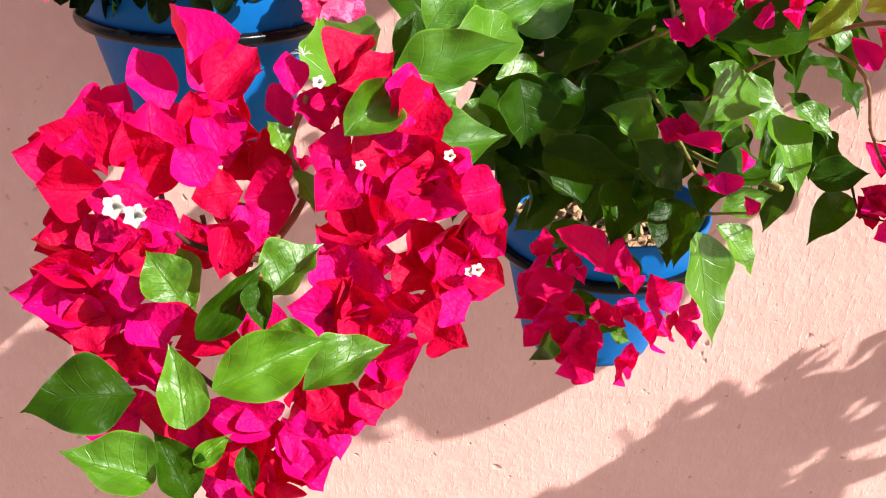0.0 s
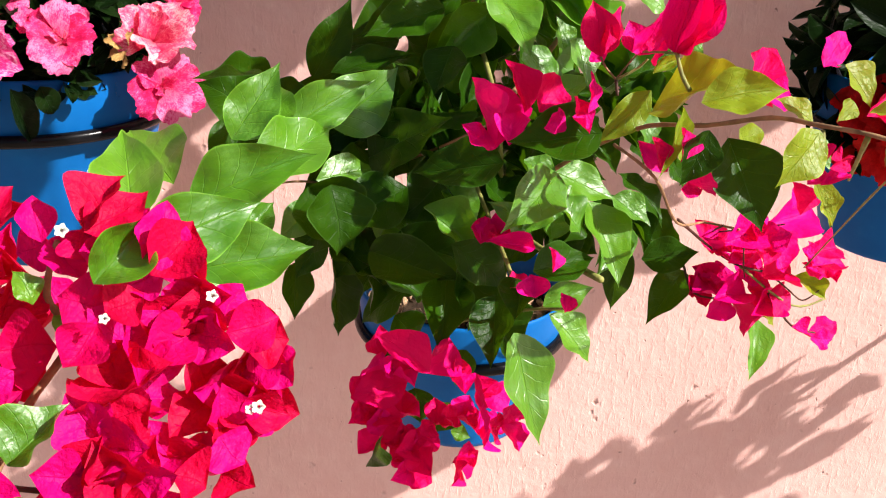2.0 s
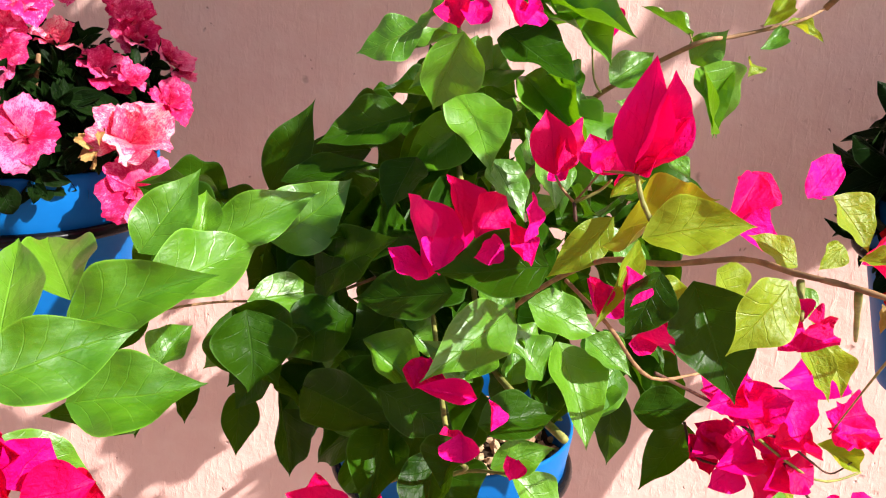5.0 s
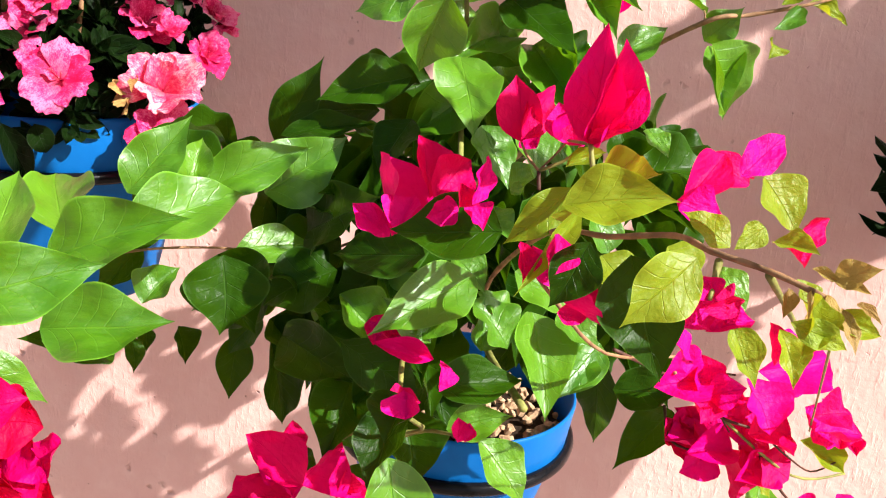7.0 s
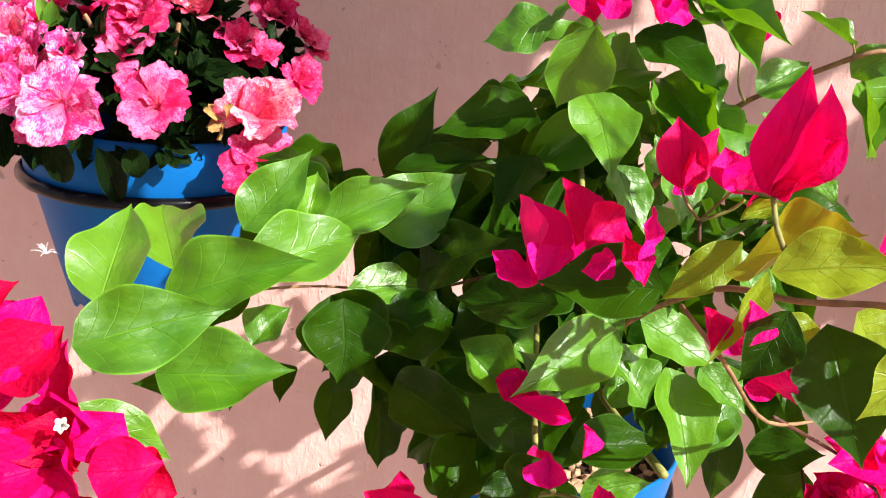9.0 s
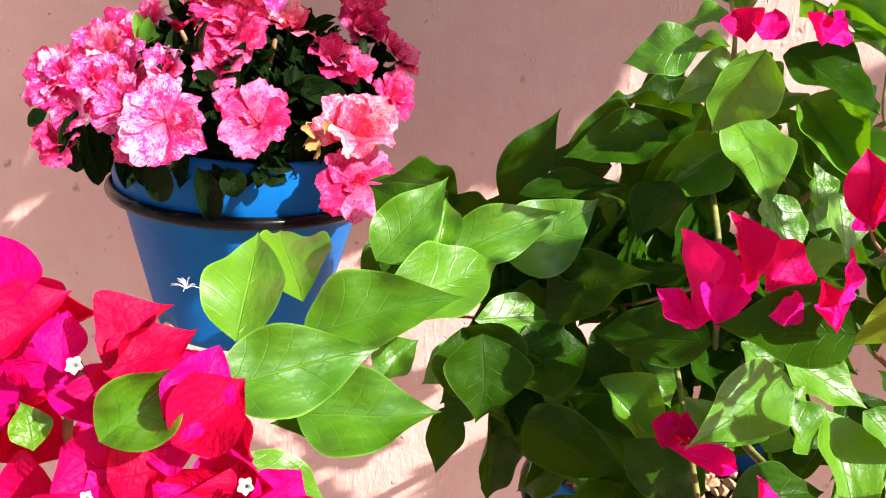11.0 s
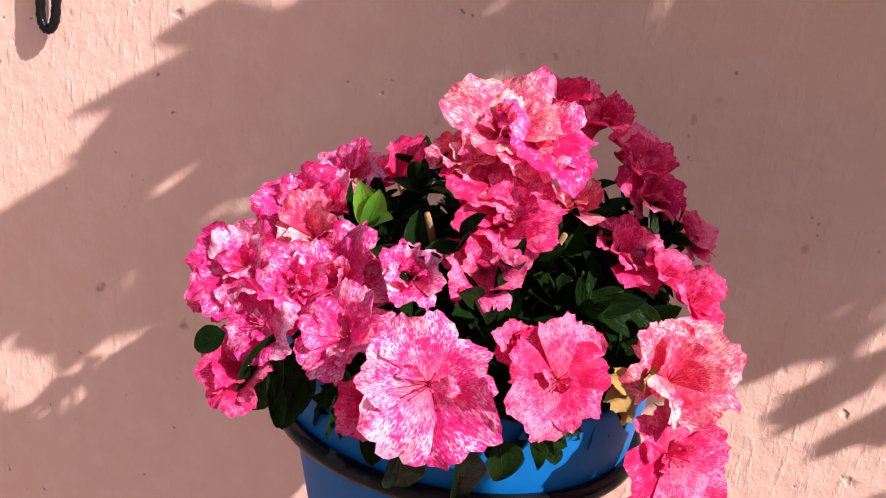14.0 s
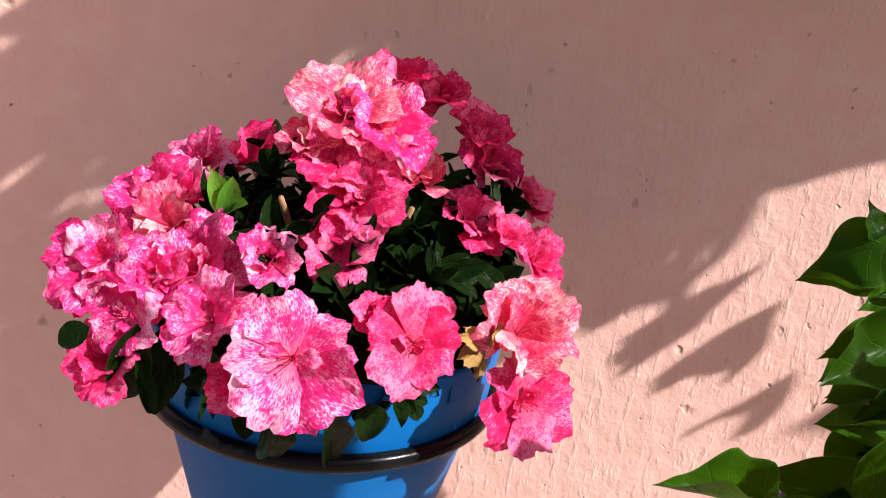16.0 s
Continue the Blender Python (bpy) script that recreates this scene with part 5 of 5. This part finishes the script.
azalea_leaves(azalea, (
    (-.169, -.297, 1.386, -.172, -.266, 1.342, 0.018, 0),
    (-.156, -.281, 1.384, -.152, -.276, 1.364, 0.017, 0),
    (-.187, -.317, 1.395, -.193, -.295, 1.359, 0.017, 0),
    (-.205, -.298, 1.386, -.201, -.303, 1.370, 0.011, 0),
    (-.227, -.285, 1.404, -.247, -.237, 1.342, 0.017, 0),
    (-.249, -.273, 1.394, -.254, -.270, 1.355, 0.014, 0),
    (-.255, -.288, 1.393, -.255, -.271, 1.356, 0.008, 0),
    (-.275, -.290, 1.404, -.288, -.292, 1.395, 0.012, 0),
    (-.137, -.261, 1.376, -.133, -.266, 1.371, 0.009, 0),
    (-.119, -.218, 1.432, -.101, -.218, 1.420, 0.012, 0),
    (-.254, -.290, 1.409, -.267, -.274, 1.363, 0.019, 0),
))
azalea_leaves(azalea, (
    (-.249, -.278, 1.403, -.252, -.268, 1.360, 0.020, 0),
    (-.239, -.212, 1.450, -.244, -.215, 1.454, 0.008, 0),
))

# fresh shoots and a withered bloom among the azalea's flowers
for dx, dz, roll in ((-0.004, 0.022, 0), (0.006, 0.020, 20), (0.014, 0.008, -20)):
    ob = part("leaf", FRESH_LEAVES[0], None, azalea, "fresh light green leaf")
    under(ob, azalea, aim((-0.238, -0.236, 1.446), (-0.238 + dx, -0.242, 1.446 + dz), 0.011, roll))
for k, (dx, dz) in enumerate(((-0.012, 0.006), (-0.010, -0.008), (0.004, 0.012), (-0.002, -0.014))):
    ob = part("withered_petal", recoloured([PETALS[PETAL.name][k]], WITHERED, "withered_petal")[0], None, azalea, "withered tan petal")
    under(ob, azalea, aim((-0.107, -0.243, 1.404), (-0.107 + dx, -0.252, 1.404 + dz), 0.012, 30 * k))

scarlet = thing("scarlet_azalea", (POT_C[0], POT_C[1], POT_C[2] + 0.118), "dark-leaved azalea with scarlet ruffled flowers in a blue pot", "flowering plant")
for k in range(6):
    a = k * 1.05
    part("stem", tube(((0.01 * math.cos(a), 0.01 * math.sin(a), -0.004), (0.03 * math.cos(a), 0.03 * math.sin(a), 0.05), (0.07 * math.cos(a), 0.07 * math.sin(a), 0.11)), (0.003, 0.0015)), WOOD, scarlet)
bush(scarlet, (POT_C[0], POT_C[1] - 0.015, POT_C[2] + 0.150), 0.105, 0.12, 60, 8, 0.05)
azalea_flowers((
    (0.452, -0.245, 1.372, 0.026, DOUBLE), (0.462, -0.262, 1.345, 0.026, DOUBLE), (0.470, -0.255, 1.395, 0.022, DOUBLE), (0.50, -0.28, 1.40, 0.026, DOUBLE), (0.55, -0.25, 1.45, 0.026, DOUBLE), (0.445, -0.235, 1.335, 0.02, DOUBLE),
), scarlet, RED_PETAL, Vector((POT_C[0], POT_C[1], POT_C[2] + 0.11)))


# ---- inner foliage of the bougainvillea ----
def fill(owner, centre, radii, n, seed, size, meshes, down=0.6, hem=None):
    """Leaves inside a crown, hanging outwards and down; hem: none hangs below this slanting edge, which trims their
    shadow.
    """
    rng = random.Random(seed)
    for k in range(n):
        d = Vector((rng.gauss(0, 1), rng.gauss(0, 1), rng.gauss(0, 1))).normalized() * rng.uniform(0.35, 1.0) ** 0.5
        p = Vector(centre) + Vector((d.x * radii[0], d.y * radii[1], d.z * radii[2]))
        way = (d * 0.8 + Vector((rng.uniform(-0.6, 0.6), -0.15, -down)) + Vector((rng.uniform(-1, 1), rng.uniform(-1, 1), rng.uniform(-1, 1))) * 0.4).normalized()
        s = size * rng.uniform(0.65, 1.15)
        if hem and min(p.z, (p + way * s).z) < hem + 0.8 * p.x:
            continue
        m = count[0] = count[0] + 1
        ob = part("leaf", meshes[m % len(meshes)], None, owner)
        under(ob, owner, aim(p, p + way * s, s * rng.uniform(0.5, 0.64), rng.uniform(-30, 30), (OUT + d * 0.5).normalized()))


fill(plant, (0.095, -0.345, 1.365), (0.055, 0.020, 0.050), 36, 26, 0.055, SHADED_LEAVES)
fill(plant, (0.115, -0.325, 1.345), (0.075, 0.05, 0.070), 50, 21, 0.056, SHADED_LEAVES)
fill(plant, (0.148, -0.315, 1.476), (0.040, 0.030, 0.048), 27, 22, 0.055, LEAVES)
fill(plant, (0.20, -0.330, 1.36), (0.05, 0.04, 0.06), 30, 23, 0.045, SHADED_LEAVES)

fill(plant, (0.180, -0.200, 1.385), (0.085, 0.030, 0.075), 78, 27, 0.05, SHADED_LEAVES)

# an unseen arching shoot, added above on the sunny side to shade the crown
stem(((.313, -.326, 1.515), (.36, -.40, 1.60), (.38, -.47, 1.655), (.372, -.52, 1.645), (.349, -.546, 1.622)), (0.0018, 0.0010), plant)
fill(plant, (0.349, -0.546, 1.618), (0.040, 0.020, 0.024), 10, 24, 0.042, LEAVES, 0.3)
fill(plant, (0.376, -0.447, 1.690), (0.030, 0.026, 0.026), 5, 25, 0.05, LEAVES, 0.3)

# two unseen leaves added further out on the shoot to shade the azalea's pot
for x, y, z, w in ((0.228, -0.453, 1.690, 0.050), (0.292, -0.440, 1.648, 0.046)):
    ob = part("leaf", LEAVES[3], None, plant)
    under(ob, plant, aim((x + 0.026, y, z + 0.036), (x - 0.026, y, z - 0.036), w, 0, -SUN_WAY))
stem(((.372, -.520, 1.645), (.318, -.470, 1.690), (.254, -.453, 1.726)), (0.0010, 0.0007), plant)

# a downy seed caught on a leaf tip
down = bmesh.new()
rng = random.Random(12)
for k in range(16):
    d = Vector((rng.uniform(-0.7, 0.5), rng.uniform(-0.5, 0.3), rng.uniform(-0.1, 1.0))).normalized() * rng.uniform(0.003, 0.006)
    hair = tube(((0, 0, 0), d * 0.5 + Vector((0, 0, 0.0008)), d), (0.00015, 0.00006), 4)
    me = bpy.data.meshes.new("hair")
    hair.to_mesh(me)
    hair.free()
    down.from_mesh(me)
    bpy.data.meshes.remove(me)
seed_down = part("seed_fluff", down, FLUFF)
seed_down.location = (-0.061, -0.508, 1.400)
tagged(seed_down, "white downy seed caught on a leaf tip", "seed")

# ---- the looped foot of an iron hanger on the wall ----
hook = thing("wall_hook", (-0.587, -0.011, 1.480), "black glossy iron hanger loop against the stucco", "hook")
part("loop", tube(((-0.007, 0.016, 0.13), (-0.007, 0.004, 0.12), (-0.007, 0, 0.09), (-0.007, 0, 0.03), (-0.0065, 0, 0.010), (-0.0035, 0, 0.002), (0, 0, 0), (0.0035, 0, 0.002), (0.0065, 0, 0.010), (0.007, 0, 0.03), (0.007, 0, 0.09), (0.007, 0.004, 0.12), (0.007, 0.016, 0.13)), (0.0036, 0.0036), 10), BLACK, hook)

# ---- unseen plants, added in neighbouring pots to cast the wall's shade ----
lower = thing("low_shade_shrub", (POT_D[0], POT_D[1], POT_D[2] + 0.097), "unseen leafy green shrub added in a small blue pot to shade the wall", "shrub")
fill(lower, (POT_D[0] + 0.05, POT_D[1], POT_D[2] + 0.105), (0.15, 0.10, 0.075), 190, 31, 0.042, LEAVES, 0.3)
for p, n, seed, rad in ((POT_U, 210, 32, (0.22, 0.11, 0.15)), (POT_V, 95, 33, (0.17, 0.10, 0.12))):
    t = thing("shade_shrub", (p[0], p[1], p[2] + 0.118), "unseen leafy green shrub added to the upper row to shade the wall", "shrub", "upper row shrubs")
    upper = t if p is POT_U else upper
    fill(t, (p[0], p[1], p[2] + 0.18), rad, n, seed, 0.07, LEAVES, 0.1, 1.43 if p is POT_U else None)
    for k in range(5):
        a = k * 1.26
        part("stem", tube(((0, 0, -0.01), (0.04 * math.cos(a), 0.04 * math.sin(a), 0.05), (0.12 * math.cos(a), 0.09 * math.sin(a), 0.12)), (0.004, 0.002)), WOOD, t)
for k in range(4):
    a = k * 1.57
    part("stem", tube(((0, 0, -0.01), (0.03 * math.cos(a), 0.03 * math.sin(a), 0.03), (0.08 * math.cos(a), 0.07 * math.sin(a), 0.08)), (0.004, 0.002)), WOOD, lower)


def hanging(rows):
    for bx, by, bz, tx, ty, tz, w, roll in rows:
        k = count[0] = count[0] + 1
        ob = part("leaf", LEAVES[k % len(LEAVES)], None, upper)
        under(ob, upper, aim((bx, by, bz), (tx, ty, tz), w, roll, -SUN_WAY))


# unseen leaves set along the sun's path to shape shadows on wall and azalea
hanging((
    (.453, -.190, 1.777, .411, -.190, 1.713, 0.039, 0),
    (.433, -.160, 1.708, .338, -.160, 1.610, 0.025, 0),
    (.428, -.150, 1.659, .377, -.150, 1.588, 0.036, 0),
    (.493, -.170, 1.645, .462, -.170, 1.602, 0.031, 0),
    (.475, -.200, 1.819, .415, -.200, 1.774, 0.044, 0),
    (.056, -.180, 1.885, -.103, -.180, 1.797, 0.078, 0),
    (.002, -.180, 1.839, -.158, -.180, 1.726, 0.083, 0),
    (-.003, -.200, 1.816, -.139, -.200, 1.724, 0.070, 0),
))
hanging((
    (-.045, -.200, 1.738, -.165, -.200, 1.680, 0.057, 0),
    (.053, -.180, 1.843, -.054, -.180, 1.768, 0.071, 0),
    (.132, -.190, 1.920, .024, -.190, 1.858, 0.063, 0),
    (.277, -.190, 1.945, .209, -.190, 1.877, 0.058, 0),
    (.521, -.200, 1.869, .458, -.200, 1.792, 0.060, 0),
    (-.061, -.210, 1.717, -.154, -.210, 1.607, 0.066, 0),
    (-.067, -.200, 1.800, -.257, -.200, 1.604, 0.101, 0),
    (.268, -.184, 1.902, .230, -.184, 1.858, 0.040, 0),
    (.133, -.297, 1.762, .178, -.330, 1.695, 0.052, 0),
    (.116, -.263, 1.799, .168, -.280, 1.732, 0.046, 0),
))
